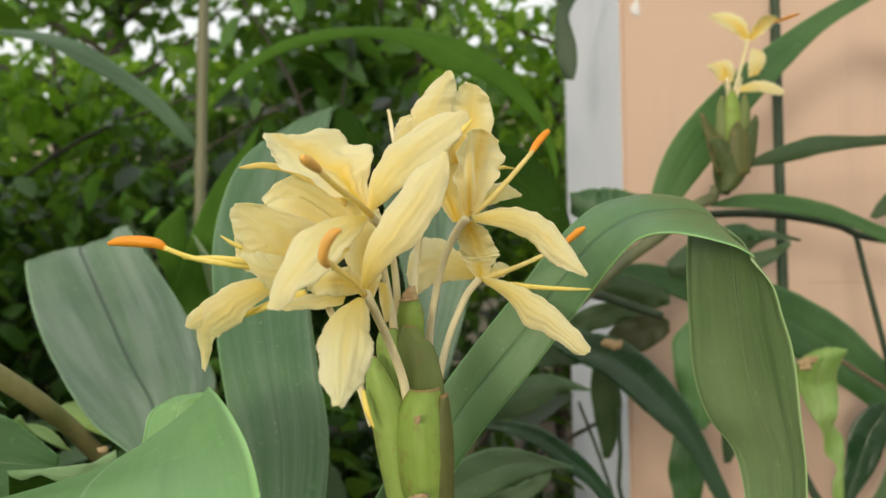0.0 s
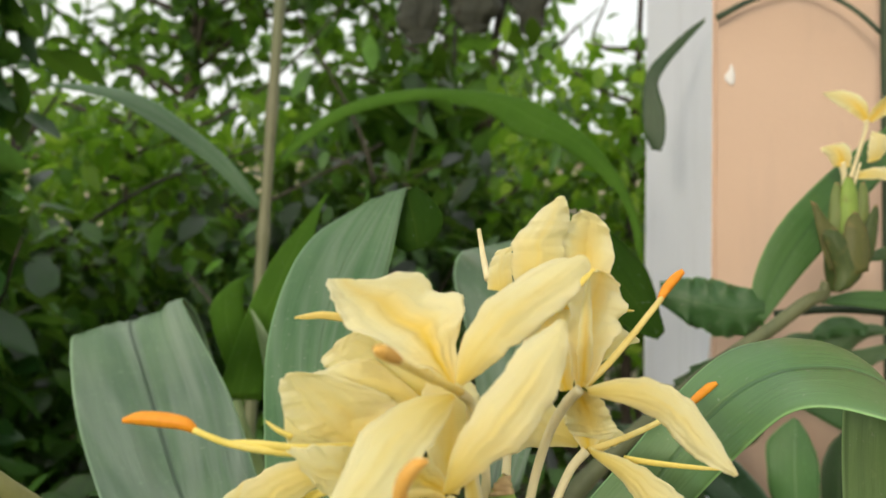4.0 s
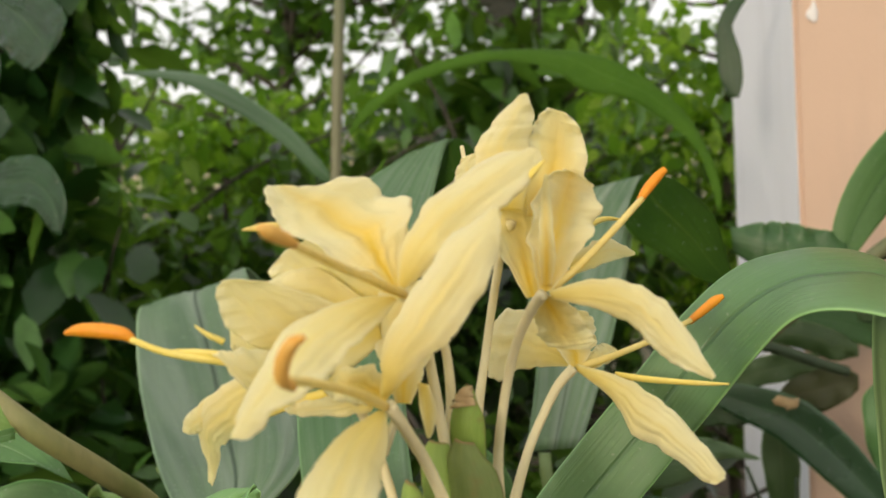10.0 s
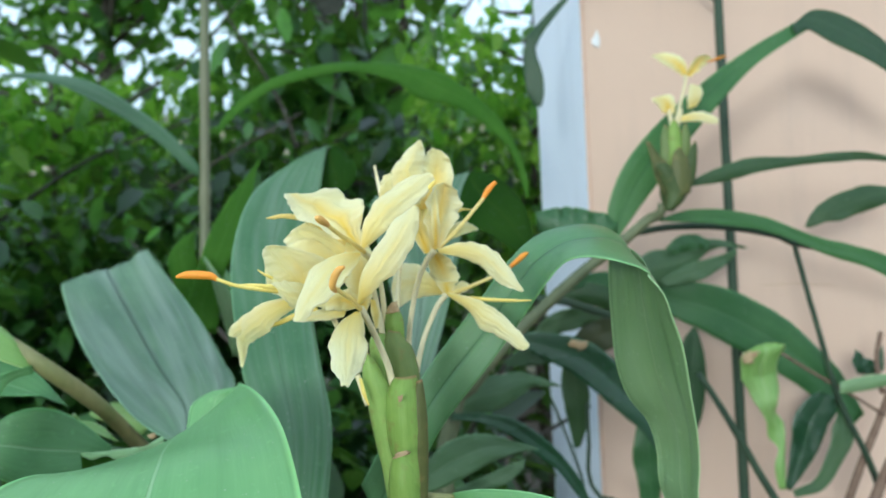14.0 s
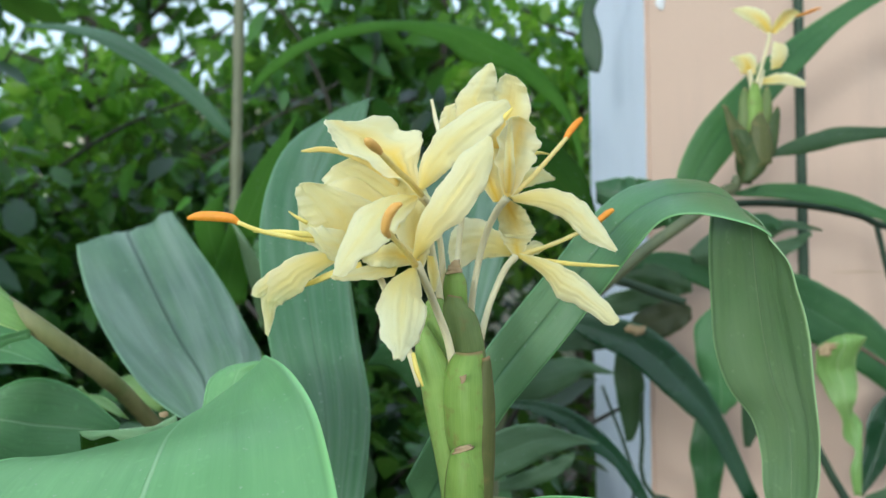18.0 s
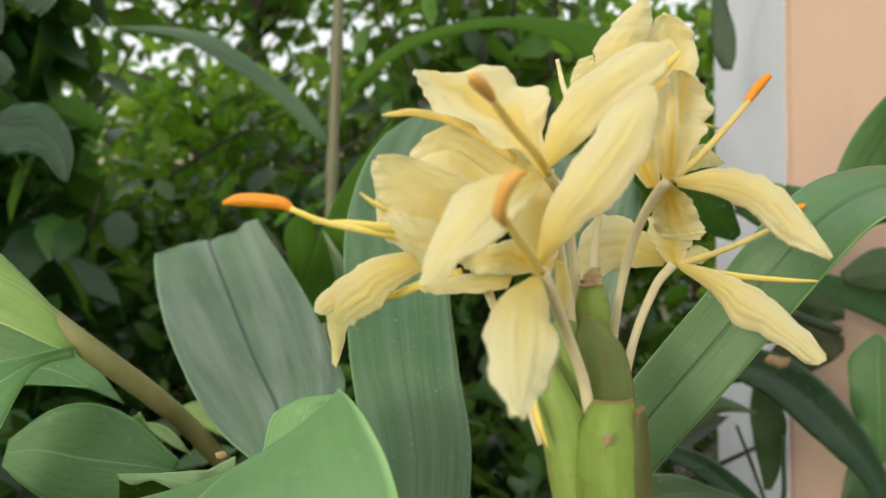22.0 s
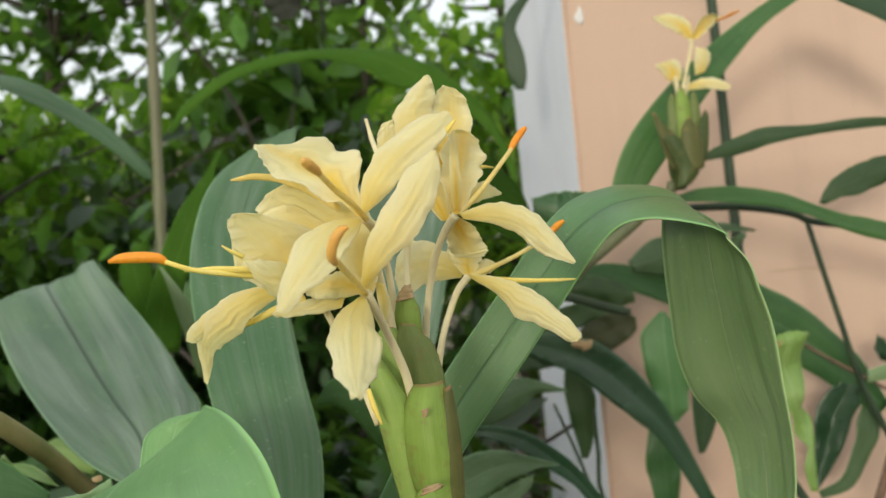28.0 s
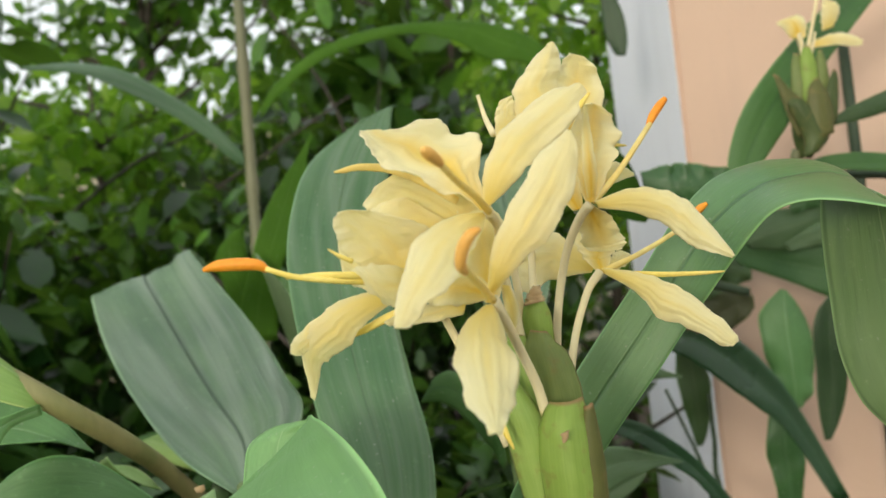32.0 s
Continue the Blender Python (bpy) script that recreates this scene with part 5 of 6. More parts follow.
# bent-under end takes a darker leaf colour for its shade
blade(lily2, "leaf_tip", [(491, 986, 1588, 496, 982, 1574), (528, 998, 1611, 512, 986, 1582), (571, 1000, 1601, 545, 985, 1562), (614, 1000, 1572, 597, 985, 1534), (665, 990, 1511, 651, 985, 1499)], "leaf_dark", bow=0.05, nu=30, nv=12, fold=-0.04, label="bent end of the long leaf, underside darkened for shade")
blade(lily2, "leaf", [(318, 905, 1382, 320, 905, 1378), (363, 910, 1402, 368, 910, 1383), (408, 920, 1411, 413, 920, 1393), (470, 935, 1412, 475, 935, 1401), (532, 950, 1417, 531, 950, 1405), (585, 960, 1413, 585, 960, 1405), (642, 970, 1396, 641, 970, 1392)], "leaf_olive", bow=0.08, nu=40, ripple=0.002, rag=0.07)
blade(lily2, "leaf", [(290, 930, 1342, 291, 930, 1339), (335, 935, 1352, 347, 935, 1334), (387, 945, 1348, 406, 945, 1326), (440, 955, 1336, 459, 955, 1311), (492, 965, 1314, 513, 965, 1288), (547, 975, 1300, 561, 975, 1272), (603, 985, 1282, 616, 985, 1248), (678, 990, 1239, 679, 990, 1235)], "leaf", bow=0.06, nu=40, fold=-0.06, ripple=0.002, rag=0.07)
blade(lily2, "leaf", [(524, 1050, 1327, 531, 1050, 1324), (539, 1050, 1350, 552, 1045, 1331), (565, 1050, 1366, 579, 1045, 1334), (604, 1050, 1378, 630, 1045, 1351), (649, 1050, 1376, 669, 1045, 1361)], "leaf_olive", bow=0.06, nu=30, ripple=0.003, rag=0.07)
blade(lily2, "leaf", [(139.1, 930.0, 1357.5, 139.6, 930.0, 1335.4), (164.8, 930.0, 1360.3, 166.2, 930.0, 1314.2), (185.2, 930.0, 1361.0, 188.8, 930.0, 1306.2), (210.2, 930.0, 1355.3, 213.8, 930.0, 1303.4), (237.5, 930.0, 1348.7, 239.0, 930.0, 1316.1)], "leaf_mid", nu=44, nv=14, ripple=0.006, waves=5, rag=0.09, fold=0.05, flute=0.05)
# darker leaves low behind the arching one
blade(lily2, "leaf", [(201, 1080, 1263, 202, 1080, 1257), (255, 1100, 1276, 256, 1100, 1248), (345, 1130, 1257, 336, 1130, 1215), (402, 1130, 1252, 387, 1130, 1189), (460, 1130, 1233, 431, 1130, 1165), (517, 1130, 1199, 484, 1130, 1131), (564, 1130, 1156, 541, 1130, 1093), (604, 1130, 1109, 587, 1130, 1055), (634, 1130, 1048, 620, 1130, 1035)], "leaf_mid", nu=36, nv=12, bow=0.05, fold=-0.07, ripple=0.0015, rag=0.03, label="broad leaf that slopes down along the wall")
blade(lily2, "leaf", [(22, 930, 1126, 25, 930, 1107), (57, 934, 1154, 60, 934, 1112), (84, 938, 1158, 88, 938, 1117), (108, 942, 1160, 110, 942, 1129), (130, 946, 1154, 129, 946, 1139), (161, 950, 1140, 161, 950, 1139)], "leaf_pale", nu=36, nv=12, bow=0.05, fold=0.05, ripple=0.003, waves=3, rag=0.03)
blade(lily2, "leaf", [(114, 1052, 1199, 117, 1052, 1187), (168, 1050, 1196, 158, 1050, 1160), (214, 1049, 1184, 199, 1049, 1137), (247, 1047, 1161, 231, 1047, 1106), (280, 1045, 1123, 262, 1045, 1078), (311, 1044, 1069, 295, 1044, 1042), (354, 1042, 964, 339, 1042, 957)], "leaf_wet", nu=36, nv=12, bow=0.05, fold=-0.10, rag=0.03)
blade(lily2, "leaf", [(21, 835, 1132, 21, 835, 1125), (62, 837, 1130, 57, 837, 1119), (96, 838, 1120, 89, 838, 1103), (126, 840, 1099, 114, 840, 1082), (147, 842, 1076, 138, 842, 1063), (163, 843, 1052, 153, 843, 1043), (177, 845, 1024, 168, 845, 1021)], "leaf_wet", nu=36, nv=12, bow=0.05, fold=-0.10, rag=0.03)
blade(lily2, "leaf", [(-9, 690, 1109, -8, 690, 1084), (12, 694, 1129, 18, 694, 1091), (34, 698, 1136, 43, 698, 1102), (56, 702, 1135, 66, 702, 1111), (78, 706, 1127, 84, 706, 1115), (104, 710, 1117, 104, 710, 1116)], "leaf_pale", nu=36, nv=12, bow=0.05, fold=-0.08, ripple=0.0015, rag=0.03)
blade(lily2, "leaf", [(20, 960, 1012, 25, 960, 1001), (58, 960, 1026, 66, 960, 1007), (94, 960, 1040, 105, 960, 1027), (115, 960, 1048, 116, 960, 1043)], "leaf_pale", nu=36, nv=12, bow=0.05, fold=-0.05, ripple=0.002, rag=0.03)
blade(lily2, "leaf", [(200, 1100, 1172, 205, 1100, 1170), (191, 1100, 1153, 214, 1100, 1142), (186, 1100, 1118, 225, 1100, 1108), (188, 1100, 1089, 224, 1100, 1079), (195, 1100, 1055, 218, 1100, 1051), (200, 1100, 1026, 209, 1100, 1026)], "leaf_olive", nu=36, nv=12, ripple=0.003, bow=0.12, rag=0.03)
blade(lily2, "leaf", [(137, 1055, 1185, 142, 1055, 1177), (159, 1055, 1214, 176, 1055, 1192), (196, 1055, 1229, 212, 1055, 1202), (239, 1055, 1229, 242, 1055, 1215)], "leaf_olive", nu=36, nv=12, bow=0.05, fold=-0.06, ripple=0.003, rag=0.03)
blade(lily2, "leaf", [(201, 1085, 1181, 205, 1085, 1172), (224, 1085, 1204, 239, 1085, 1162), (258, 1085, 1214, 265, 1085, 1171), (285, 1085, 1203, 285, 1085, 1187)], "leaf_brownish", nu=36, nv=12, bow=0.05, fold=-0.06, ripple=0.004, rag=0.03)
blade(lily2, "leaf", [(184, 1090, 1246, 187, 1090, 1237), (219, 1090, 1262, 227, 1090, 1231), (260, 1090, 1253, 263, 1090, 1218), (287, 1090, 1235, 287, 1090, 1222)], "leaf_olive", nu=36, nv=12, bow=0.05, fold=0.06, ripple=0.004, rag=0.03)
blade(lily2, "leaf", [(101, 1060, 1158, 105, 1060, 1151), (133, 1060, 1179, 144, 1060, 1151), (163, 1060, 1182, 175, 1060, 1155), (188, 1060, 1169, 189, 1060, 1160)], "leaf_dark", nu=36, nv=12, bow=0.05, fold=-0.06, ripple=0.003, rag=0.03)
blade(lily2, "leaf", [(305, 1100, 1096, 314, 1100, 1095), (294, 1100, 1060, 326, 1100, 1060), (283, 1100, 1015, 329, 1100, 1014), (288, 1100, 979, 325, 1100, 978), (293, 1100, 941, 319, 1100, 939)], "leaf_mid", nu=36, nv=12, bow=0.08, ripple=0.003, rag=0.03)
blade(lily2, "leaf", [(316, 1080, 1208, 323, 1080, 1205), (291, 1080, 1185, 341, 1080, 1171), (288, 1080, 1141, 345, 1080, 1119), (299, 1080, 1101, 338, 1080, 1080), (307, 1080, 1068, 325, 1080, 1064)], "leaf_rib", nu=36, nv=12, bow=0.05, fold=0.08, ripple=0.004, rag=0.03)
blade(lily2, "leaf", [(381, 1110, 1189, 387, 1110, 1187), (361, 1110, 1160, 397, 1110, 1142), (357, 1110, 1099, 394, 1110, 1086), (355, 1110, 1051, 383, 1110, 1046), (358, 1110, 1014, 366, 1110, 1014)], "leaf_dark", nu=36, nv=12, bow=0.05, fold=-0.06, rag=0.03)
blade(lily2, "leaf", [(290, 1115, 1275, 295, 1115, 1259), (324, 1118, 1300, 344, 1118, 1253), (369, 1120, 1303, 380, 1120, 1269), (421, 1123, 1315, 421, 1123, 1300), (471, 1125, 1301, 471, 1125, 1299)], "leaf_pale", nu=36, nv=12, bow=0.05, fold=0.07, ripple=0.004, rag=0.03)
blade(lily2, "leaf", [(337, 1110, 1260, 342, 1110, 1250), (380, 1110, 1280, 394, 1110, 1256), (422, 1110, 1290, 426, 1110, 1272), (450, 1110, 1300, 451, 1110, 1293)], "leaf_pale", nu=36, nv=12, bow=0.05, fold=-0.06, ripple=0.003, rag=0.03)
blade(lily2, "leaf", [(347, 1110, 1305, 352, 1110, 1295), (366, 1110, 1321, 370, 1110, 1298), (391, 1110, 1323, 394, 1110, 1301), (412, 1110, 1313, 410, 1110, 1301)], "leaf_mid", nu=36, nv=12, bow=0.05, fold=0.06, ripple=0.004, rag=0.03)
blade(lily2, "leaf", [(508, 1120, 948, 516, 1120, 943), (520, 1120, 1008, 552, 1120, 989), (525, 1120, 1048, 576, 1120, 1036), (544, 1120, 1074, 589, 1120, 1058), (565, 1120, 1086, 591, 1120, 1075)], "leaf_wet", nu=36, nv=12, bow=0.05, fold=-0.06, ripple=0.002, rag=0.03)
blade(lily2, "leaf", [(523, 1130, 941, 527, 1130, 930), (555, 1130, 955, 571, 1130, 942), (578, 1130, 995, 607, 1130, 992), (586, 1130, 1026, 619, 1130, 1021), (595, 1130, 1050, 610, 1130, 1048)], "leaf_pale", nu=36, nv=12, bow=0.05, fold=-0.05, ripple=0.002, rag=0.03)
blade(lily2, "leaf", [(610, 1110, 1129, 616, 1110, 1146), (618, 1110, 1112, 629, 1110, 1135), (640, 1110, 1109, 643, 1110, 1129), (656, 1110, 1114, 656, 1110, 1150)], "leaf_wet", nu=36, nv=12, bow=0.05, ripple=0.003, rag=0.1, label="small curled leaf eaten through")
blade(lily2, "leaf", [(431.0, 995.0, 1169.0, 446.7, 995.0, 1170.6), (409.5, 991.0, 1161.9, 465.4, 991.0, 1172.1), (408.1, 997.0, 1147.1, 456.1, 997.0, 1149.3), (410.6, 1003.0, 1127.9, 457.1, 1003.0, 1137.0), (418.0, 999.0, 1111.7, 458.2, 999.0, 1114.1), (427.1, 995.0, 1091.3, 452.9, 995.0, 1098.8), (439.2, 1001.0, 1071.1, 453.7, 1001.0, 1082.1), (444.2, 1005.0, 1049.2, 463.7, 1005.0, 1068.4), (452.7, 999.0, 1034.7, 462.5, 999.0, 1046.3), (446.1, 995.0, 1014.1, 459.6, 995.0, 1013.7), (450.9, 997.0, 982.4, 458.2, 997.0, 982.1)], "leaf_young", bow=0.14, ripple=0.004, waves=4, nu=60, nv=14, rag=0.06, flute=0.09, label="bright torn leaf, curled and narrowing")
blade(lily2, "dry_edge", [(406.5, 984.0, 1151.5, 418.3, 984.0, 1150.2), (405.8, 984.0, 1160.8, 424.3, 984.0, 1159.2), (413.8, 984.0, 1166.7, 428.7, 984.0, 1166.3)], "scar", nu=12, nv=8, rag=0.25, ripple=0.002)
blade(lily2, "leaf", [(-85, 620, 1200, -74, 620, 1216), (-65, 620, 1195, -59, 620, 1218), (-44, 625, 1168, -36, 625, 1194), (-34, 630, 1145, -31, 630, 1151)], "leaf", nu=24, fold=-0.05, rag=0.07)
# ---- the climbing stem on the wall ----
vine = thing("climbing_stem", "dark climbing stem up the peach wall with a hooked leaf", "vine", (0.475, 1.18, 0.0))
pipe(vine, "stem", [(476, 1185, 0), (472, 1182, 500), (469, 1180, 1000), (466, 1180, 1400), (464, 1180, 1800), (462, 1185, 2400)], [8, 8, 7.5, 7, 6.5, 5], "stem_dark", n=50, label="dark upright stem")
pipe(vine, "leaf_stalk", [(460, 1182, 1682), (433, 1190, 1713), (402, 1200, 1737), (359, 1210, 1751), (306, 1215, 1736), (263, 1218, 1714)], [3, 3, 3, 3.2, 3.6, 4.5], "stem_dark", n=30, flat=0.5)
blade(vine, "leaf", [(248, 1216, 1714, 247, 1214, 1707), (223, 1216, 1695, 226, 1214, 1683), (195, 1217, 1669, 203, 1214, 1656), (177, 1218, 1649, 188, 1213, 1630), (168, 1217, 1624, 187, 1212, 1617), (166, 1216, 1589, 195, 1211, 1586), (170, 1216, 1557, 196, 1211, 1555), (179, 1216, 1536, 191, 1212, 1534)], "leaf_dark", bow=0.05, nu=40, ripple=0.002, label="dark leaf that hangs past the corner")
pipe(vine, "side_stem", [(353, 1000, 1139), (388, 1000, 1079), (423, 1000, 1011), (458, 1000, 936), (420, 1005, 900), (470, 1100, 300), (476, 1185, 20)], [4, 4.5, 5, 5.5, 6, 6, 7], "stem_dark", n=24)
# ---- the dry shrub by the wall ----
shrub = thing("dry_shrub", "thin dry shrub with brown twigs against the wall", "shrub", (0.62, 1.06, 0.0))
pipe(shrub, "twig", [(269, 990, 1326), (329, 995, 1333), (404, 1000, 1329), (465, 1005, 1316), (492, 1008, 1304), (550, 1012, 1291), (615, 1015, 1272)], [4.5, 4.5, 5, 4.5, 4.2, 3.6, 3], "stem_dark", n=30, label="dark horizontal twig")
pipe(shrub, "twig", [(520, 1078, 1306), (533, 1078, 1248), (551, 1080, 1176), (577, 1085, 1080), (613, 1090, 1002), (634, 1095, 948)], [3.5, 3.6, 3.8, 4, 4.5, 5], "stem_dark", n=24)
pipe(shrub, "twig", [(587, 1100, 923), (614, 1100, 988), (636, 1100, 1035), (653, 1100, 1075), (677, 1102, 1146)], [6, 6, 5.5, 5, 4], "twig", n=20)
pipe(shrub, "trunk", [(620, 1060, 0), (600, 1050, 600), (580, 1040, 881), (593, 1035, 943), (617, 1030, 1005)], [14, 11, 9, 8, 6], "twig", n=20)
pipe(shrub, "twig", [(494, 1080, 1151), (539, 1084, 1121), (595, 1088, 1086), (646, 1094, 1052)], [2, 2, 2.2, 2.4], "twig", n=16)
pipe(shrub, "twig", [(649, 1100, 1171), (641, 1100, 1131), (647, 1100, 1083)], [3.5, 3.5, 4], "twig", n=12)
pipe(shrub, "twig", [(167, 1080, 1103), (190, 1080, 1039), (207, 1080, 983), (217, 1080, 928), (350, 1090, 769), (593, 1120, 240)], [2, 2.2, 2.4, 2.6, 4, 5], "stem_dark", n=20)
pipe(shrub, "twig", [(219, 1085, 1092), (219, 1085, 1037), (225, 1085, 965), (318, 1090, 875), (593, 1120, 293)], [2.5, 2.8, 3, 4, 5], "stem_dark", n=16)
blade(shrub, "leaf", [(548, 1020, 1115, 547, 1020, 1100), (587, 1022, 1122, 586, 1022, 1102), (633, 1024, 1122, 633, 1024, 1111)], "leaf_under", nu=18)
# ---- the glossy-leaved shrub at the side ----
hib = thing("glossy_shrub", "shrub with large glossy toothed leaves", "shrub", (-0.66, 0.95, 0.0))
pipe(hib, "stem", [(-660, 950, 0), (-650, 940, 800), (-696, 920, 1370), (-659, 910, 1471), (-630, 900, 1600), (-613, 900, 1717)], [10, 7, 6, 5, 4, 3], "stem", n=40)
blade(hib, "leaf", [(-628, 900, 1438, -626, 900, 1434), (-610, 895, 1449, -612, 890, 1415), (-581, 888, 1455, -597, 882, 1400), (-548, 880, 1451, -566, 872, 1401), (-523, 872, 1430, -540, 862, 1393), (-509, 866, 1401, -524, 858, 1377), (-511, 860, 1369, -514, 860, 1368)], "glossy", bow=0.12, fold=-0.12, ripple=0.002, waves=6, nu=36, nv=16)
blade(hib, "leaf", [(-611, 880, 1629, -604, 880, 1630), (-607, 875, 1604, -570, 878, 1625), (-591, 868, 1576, -535, 872, 1617), (-570, 862, 1553, -511, 866, 1598), (-550, 858, 1540, -505, 860, 1577), (-538, 855, 1534, -525, 856, 1543)], "glossy", bow=0.1, fold=-0.1, ripple=0.002, waves=6, nu=36, nv=16)
blade(hib, "leaf", [(-681, 900, 1631, -666, 900, 1645), (-646, 890, 1583, -618, 892, 1605), (-629, 885, 1546, -601, 887, 1560), (-612, 880, 1523, -598, 880, 1526)], "glossy", bow=0.1, fold=-0.1, nu=24)
blade(hib, "leaf", [(-671, 905, 1434, -664, 905, 1441), (-681, 895, 1390, -636, 895, 1403), (-669, 888, 1361, -626, 888, 1367), (-645, 884, 1342, -627, 884, 1345)], "glossy", bow=0.1, fold=-0.1, nu=24)
blade(hib, "leaf", [(-663, 905, 1532, -655, 905, 1525), (-638, 900, 1523, -646, 900, 1498), (-606, 895, 1511, -625, 890, 1478), (-589, 890, 1488, -600, 890, 1474)], "glossy", bow=0.1, nu=24)
blade(hib, "leaf", [(-640, 900, 1700, -630, 905, 1700), (-640, 880, 1740, -590, 885, 1720), (-620, 870, 1790, -560, 870, 1760), (-570, 860, 1810, -560, 860, 1800)], "glossy", bow=0.1, nu=24)
# ---- withered leaves hanging in the tree ----
dry = thing("withered_branch", "withered branch with large hanging dead leaves", "branch", (-0.05, 3.0, 0.0))
pipe(dry, "branch", [(-60, 3000, 0), (-60, 3000, 1500), (-40, 2980, 2300), (150, 2900, 2520), (420, 2850, 2560)], [22, 18, 14, 8, 5], "bark", n=30)
blade(dry, "dead_leaf", [(-379, 2850, 2567, -253, 2850, 2562), (-388, 2840, 2385, -222, 2840, 2400), (-370, 2830, 2244, -229, 2830, 2260), (-331, 2830, 2147, -274, 2830, 2156)], "dead", bow=0.15, ripple=0.02, waves=3, nu=60, nv=20, rag=0.16, flute=0.1)
blade(dry, "dead_leaf", [(-257, 2880, 2596, -64, 2880, 2589), (-253, 2870, 2412, -25, 2870, 2425), (-193, 2860, 2270, -52, 2860, 2266), (-155, 2860, 2191, -80, 2860, 2199)], "dead", bow=0.15, ripple=0.03, waves=4, nu=60, nv=20, rag=0.16, flute=0.1)
blade(dry, "dead_leaf", [(-82, 2860, 2580, 107, 2860, 2573), (-62, 2850, 2418, 125, 2850, 2432), (-5, 2840, 2277, 125, 2840, 2312), (51, 2840, 2162, 97, 2840, 2170)], "dead", bow=0.12, ripple=0.03, waves=4, nu=60, nv=20, rag=0.16, flute=0.1)
blade(dry, "dead_leaf", [(-737, 2900, 2622, -456, 2900, 2612), (-711, 2890, 2494, -471, 2890, 2477), (-648, 2890, 2391, -529, 2890, 2388), (-607, 2890, 2330, -567, 2890, 2329)], "dead", bow=0.12, ripple=0.03, waves=4, nu=60, nv=20, rag=0.16, flute=0.1)
blade(bpy.data.objects["wall_front"], "crack", [(531, 1238.2, 1238.3, 531, 1238.2, 1238.8), (560, 1238.2, 1238, 560, 1238.2, 1238.8), (590, 1238.2, 1238.3, 590, 1238.2, 1239), (625, 1238.2, 1235, 625, 1238.2, 1235.6), (657, 1238.2, 1232, 657, 1238.2, 1232.3)], "scar", nu=16, nv=3, thick=0.0006, bow=0.0)
blade(lily2, "dry_scrap", [(188, 1036, 1182, 191, 1037, 1177), (196, 1035, 1187, 199, 1037, 1175), (206, 1035, 1184, 204, 1037, 1172), (215, 1036, 1184, 213, 1037, 1175)], "scar", nu=12, nv=6, ripple=0.0015, rag=0.2, label="dry brown scrap lying on a leaf")
pipe(lily2, "spent_stalk", [(94, 960, 1240), (137, 968, 1248), (179, 974, 1242), (218, 980, 1228), (250, 984, 1217)], [4, 5, 5.5, 5.5, 5], "stem_dark", n=24, label="dark bare stalk")

# ---- hedge and trees behind ----
def leaf_shape(length, width, curl):
    """Eight corner points of one folded leaf along +y, and its faces."""
    pts = [(0, 0, 0)]
    for q, ww in ((0.25, 0.8), (0.6, 1.0), (0.85, 0.5)):
        z = -curl * q * q * length
        pts += [(-width / 2 * ww, q * length, z + 0.12 * width * ww), (0, q * length, z), (width / 2 * ww, q * length, z + 0.12 * width * ww)]
    pts.append((0, length, -curl * length))
    f = [(0, 2, 1), (0, 3, 2), (1, 2, 5, 4), (2, 3, 6, 5), (4, 5, 8, 7), (5, 6, 9, 8), (7, 8, 10), (8, 9, 10)]
    return np.array(pts), f


def turn(yaw, pitch, roll):
    return np.array(Euler((pitch, roll, yaw), "YXZ").to_matrix())


def leaf_turn():
    """Leaves hang out and down, faces mostly up and outwards."""
    return turn(rng.uniform(0, 6.283), rng.normal(-0.5, 0.45), rng.normal(0, 0.5))


def leaf_cloud(parent, places, size, mat, name="foliage", aspect=0.5):
    verts, faces = [], []
    for p in places:
        s = size * rng.uniform(0.6, 1.35)
        pts, f = leaf_shape(s, s * aspect * rng.uniform(0.8, 1.2), rng.uniform(0.0, 0.35))
        base = len(verts)
        verts.extend(pts @ leaf_turn().T + p)
        faces.extend(tuple(base + i for i in q) for q in f)
    me = mesh_from(name, verts, faces)
    ob = part(name, me, mat, parent)
    return tagged(ob, kind="stuff")


def single_leaves(parent, places, size, mat, aspect=0.5):
    """Nearest leaves, each an object; they share a few meshes."""
    kinds = []
    for k in range(6):
        pts, f = leaf_shape(size * (0.75 + 0.12 * k), size * aspect * (0.7 + 0.1 * k), 0.05 + 0.06 * k)
        me = mesh_from("leaf", pts, f)
        me.materials.append(M[mat])
        kinds.append(me)
    for i, p in enumerate(places):
        ob = new("leaf", kinds[i % 6])
        ob.parent = parent
        r = leaf_turn()
        m = Matrix([[*r[0], p[0]], [*r[1], p[1]], [*r[2], p[2]], [0, 0, 0, 1]])
        ob.matrix_parent_inverse = Matrix.Translation(-Vector(parent.location))
        ob.matrix_basis = m


def twiggy(parent, base, top, spread, n, r, mat="bark"):
    """A trunk with limbs that fork; returns points along the limbs."""
    pts = []
    base, top = np.array(base), np.array(top)
    pipe(parent, "trunk", [base * 1000, (base * 0.5 + top * 0.5 + rng.normal(0, 0.03, 3)) * 1000, top * 1000], [r, r * 0.8, r * 0.4], mat, n=14, sides=8)
    for i in range(n):
        q = rng.uniform(0.25, 0.95)
        a = base + (top - base) * q
        d = rng.normal(0, 1, 3) * np.array(spread)
        d[2] = abs(d[2]) * 0.7 + 0.1
        m = a + d * 0.5 + rng.normal(0, 0.04, 3)
        e = a + d
        pipe(parent, "limb", [a * 1000, m * 1000, e * 1000], [r * 0.4, r * 0.3, r * 0.12], mat, n=10, sides=6)
        for s in np.linspace(0.2, 1.1, 8):
            pts.append(a + (e - a) * s)
    return np.array(pts)


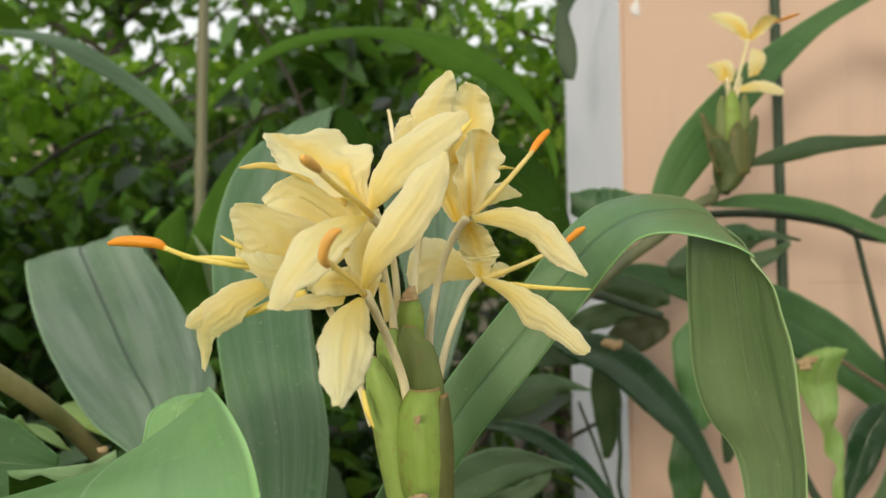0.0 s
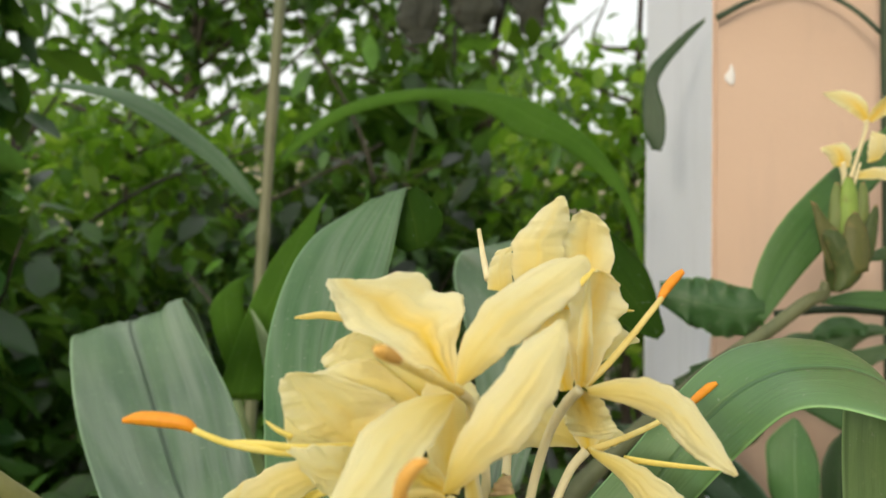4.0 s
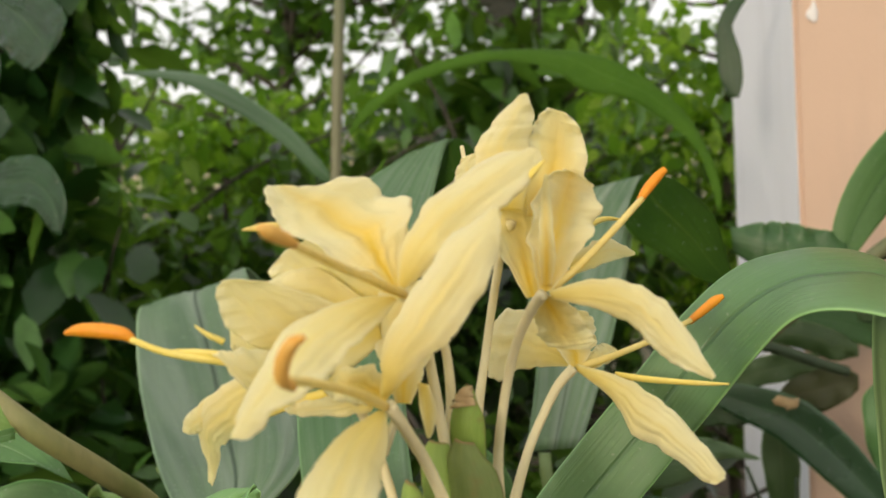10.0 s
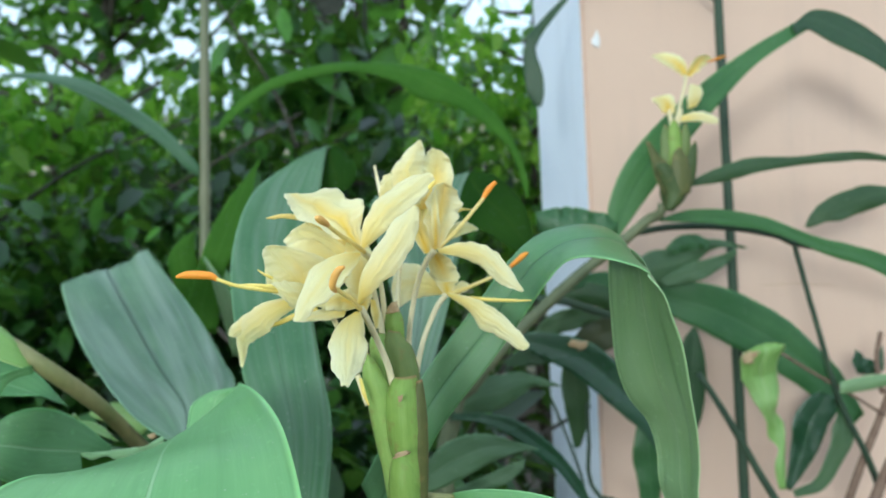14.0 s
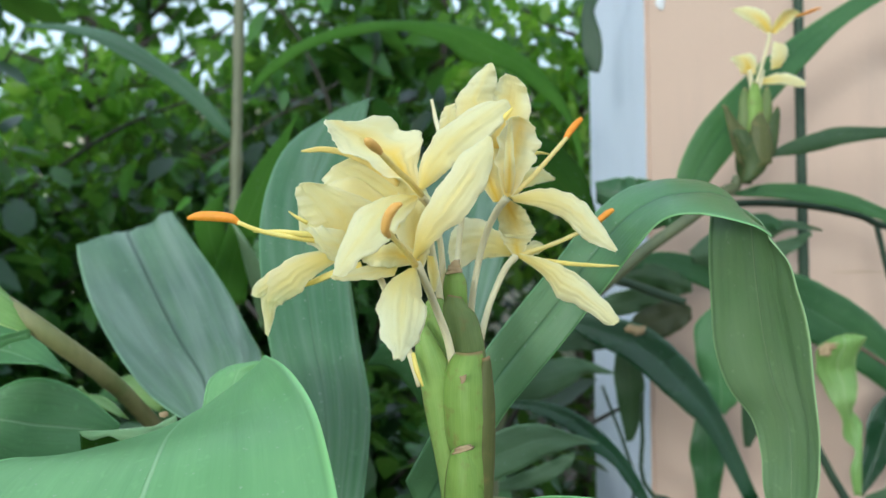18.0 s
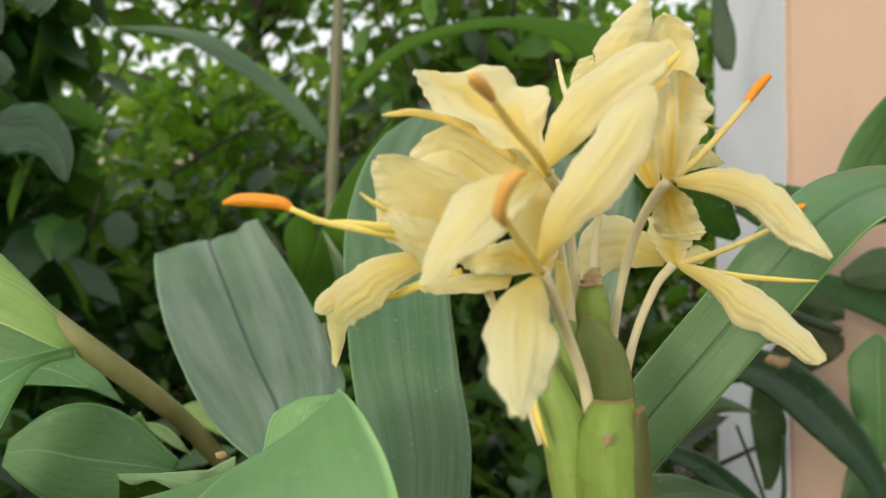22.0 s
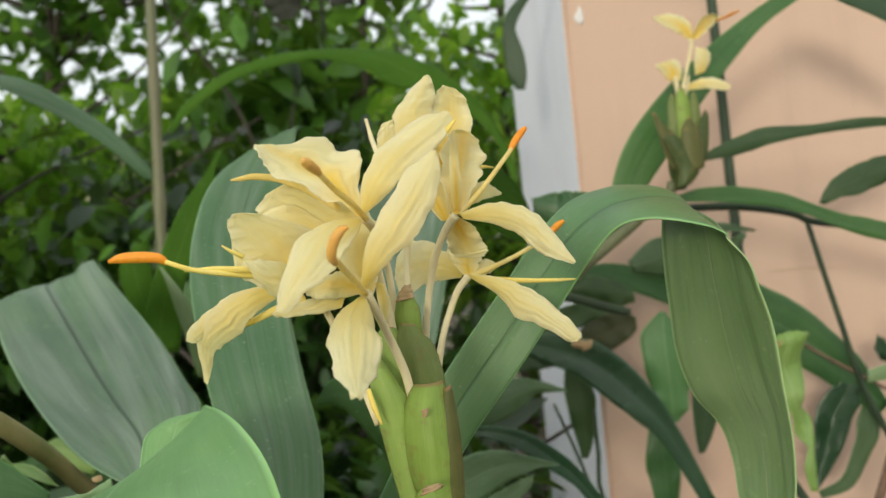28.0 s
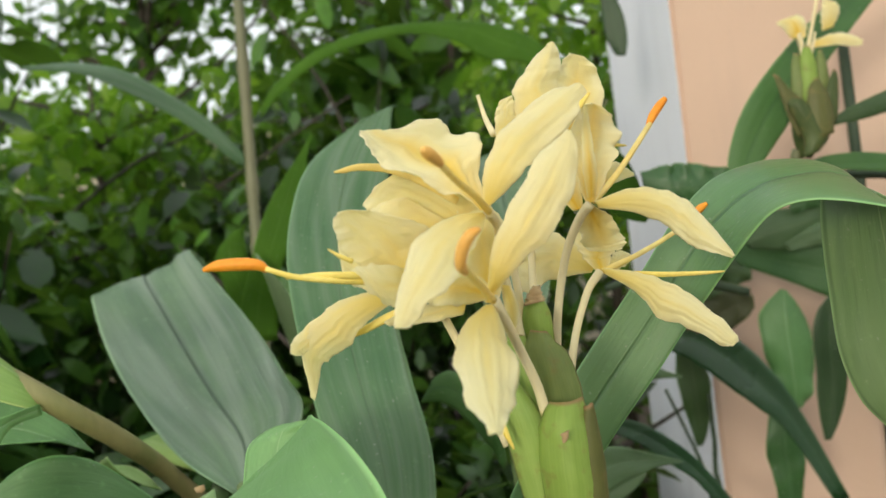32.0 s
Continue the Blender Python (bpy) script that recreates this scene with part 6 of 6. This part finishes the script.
def crown(limbs, n, jitter, lo, hi):
    """Leaf places in clumps round the limbs, kept inside a box."""
    c = limbs[rng.integers(0, len(limbs), n * 3)] + rng.normal(0, 1, (n * 3, 3)) * np.array(jitter)
    ok = np.all((c > np.array(lo)) & (c < np.array(hi)), axis=1)
    return c[ok][:n]


def shrub_thing(name, label, base, height, lo, hi, limbs, n_near, n_rest, size, mat, jitter=0.12, r=18, aspect=0.5, cat="shrub", group=""):
    t = thing(name, label, cat, base, group)
    top = (base[0], base[1], height)
    pts = twiggy(t, base, top, ((hi[0] - lo[0]) * 0.3, (hi[1] - lo[1]) * 0.3, (hi[2] - lo[2]) * 0.25), limbs, r)
    fill = np.column_stack([rng.uniform(lo[i], hi[i], limbs * 6) for i in range(3)])
    pts = np.vstack([pts, fill])
    pl = crown(pts, n_near + n_rest, (jitter, jitter, jitter), lo, hi)
    pl = pl[np.argsort(pl[:, 1] + rng.normal(0, 0.12, len(pl)))]
    if n_near:
        single_leaves(t, pl[:n_near], size, mat, aspect)
    leaf_cloud(t, pl[n_near:], size, mat, aspect=aspect)
    return t


shrub_thing("hedge_shrub", "dense dark green hedge shrub", (-1.35, 2.3, 0), 1.9, (-2.3, 1.75, 0.05), (-0.55, 2.6, 1.52), 34, 280, 7600, 0.072, "foliage", group="hedge")
# this hedge and the undergrowth carry their shade in the leaf colour
shrub_thing("hedge_shrub", "hedge shrub with deep shade put into its leaf colour", (-0.35, 2.45, 0), 1.7, (-0.9, 1.9, 0.05), (0.4, 2.8, 1.70), 34, 260, 5000, 0.07, "foliage_shade", group="hedge")
shrub_thing("hedge_shrub", "low undergrowth between the ginger plants, its colour darkened for shade", (-0.1, 1.45, 0), 0.9, (-1.1, 0.95, 0.05), (0.10, 1.7, 1.06), 16, 220, 2400, 0.09, "foliage_shade", aspect=0.42, group="hedge")
shrub_thing("garden_shrub", "dark broad-leaved shrub at the edge of the bed", (-1.2, 1.55, 0), 2.1, (-1.65, 1.3, 0.8), (-0.90, 1.75, 2.0), 20, 200, 1500, 0.12, "foliage_broad", jitter=0.1)
# sunlit patch behind the hedge comes from the leaf colour, not a lamp
shrub_thing("garden_shrub", "yellow-green shrub with bright light put into its leaf colour", (-1.3, 2.9, 0), 2.0, (-2.4, 2.5, 1.0), (-0.6, 3.4, 1.98), 26, 240, 2300, 0.075, "foliage_sun", jitter=0.14)
shrub_thing("garden_shrub", "open shrub with broad upright leaves", (-0.2, 3.1, 0), 2.3, (-0.7, 2.8, 1.3), (0.22, 3.4, 2.2), 18, 160, 420, 0.17, "foliage", jitter=0.16, aspect=0.42)
# pale shrub added behind the hedge where light shows through
shrub_thing("garden_shrub", "pale green shrub added for bright gaps in the hedge", (-0.2, 3.2, 0), 1.7, (-0.6, 2.95, 1.2), (0.25, 3.35, 1.8), 12, 0, 700, 0.06, "foliage_sun", jitter=0.12, aspect=0.6)
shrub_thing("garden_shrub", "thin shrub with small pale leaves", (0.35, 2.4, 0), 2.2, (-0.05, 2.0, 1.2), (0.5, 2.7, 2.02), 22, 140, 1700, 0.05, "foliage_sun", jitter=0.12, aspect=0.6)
shrub_thing("tree", "leafy tree with sky between its leaves", (-1.6, 4.3, 0), 3.8, (-3.6, 3.6, 1.3), (-0.4, 5.0, 3.6), 40, 0, 3500, 0.11, "foliage_far", jitter=0.16, r=45, cat="tree", group="trees", aspect=0.55)
shrub_thing("tree", "leafy tree with sky between its leaves", (-0.3, 4.6, 0), 3.8, (-1.2, 3.9, 1.3), (0.28, 5.4, 3.6), 30, 0, 2150, 0.11, "foliage_far", jitter=0.16, r=45, cat="tree", group="trees", aspect=0.55)
shrub_thing("tree", "distant dark trees beyond the garden", (-2.0, 7.5, 0), 2.2, (-7, 6.8, 0.0), (4, 8.2, 1.95), 40, 0, 3600, 0.22, "foliage_far", jitter=0.35, r=60, cat="tree", group="trees")
# ---- the house beyond the trees ----
far_house = thing("distant_house", "cream painted house half hidden behind the trees", "house", (-2.0, 9.3, 0.0))
for nm, lo, hi, mt in (("wall", (-7.0, 9.0, -0.1), (3.0, 9.5, 2.75), "wall_cream"), ("roof", (-7.3, 8.8, 2.75), (3.3, 9.8, 2.9), "roof_edge")):
    ob = slab(nm, lo, hi, mt, kind="")
    ob.parent, ob.location = far_house, -far_house.location
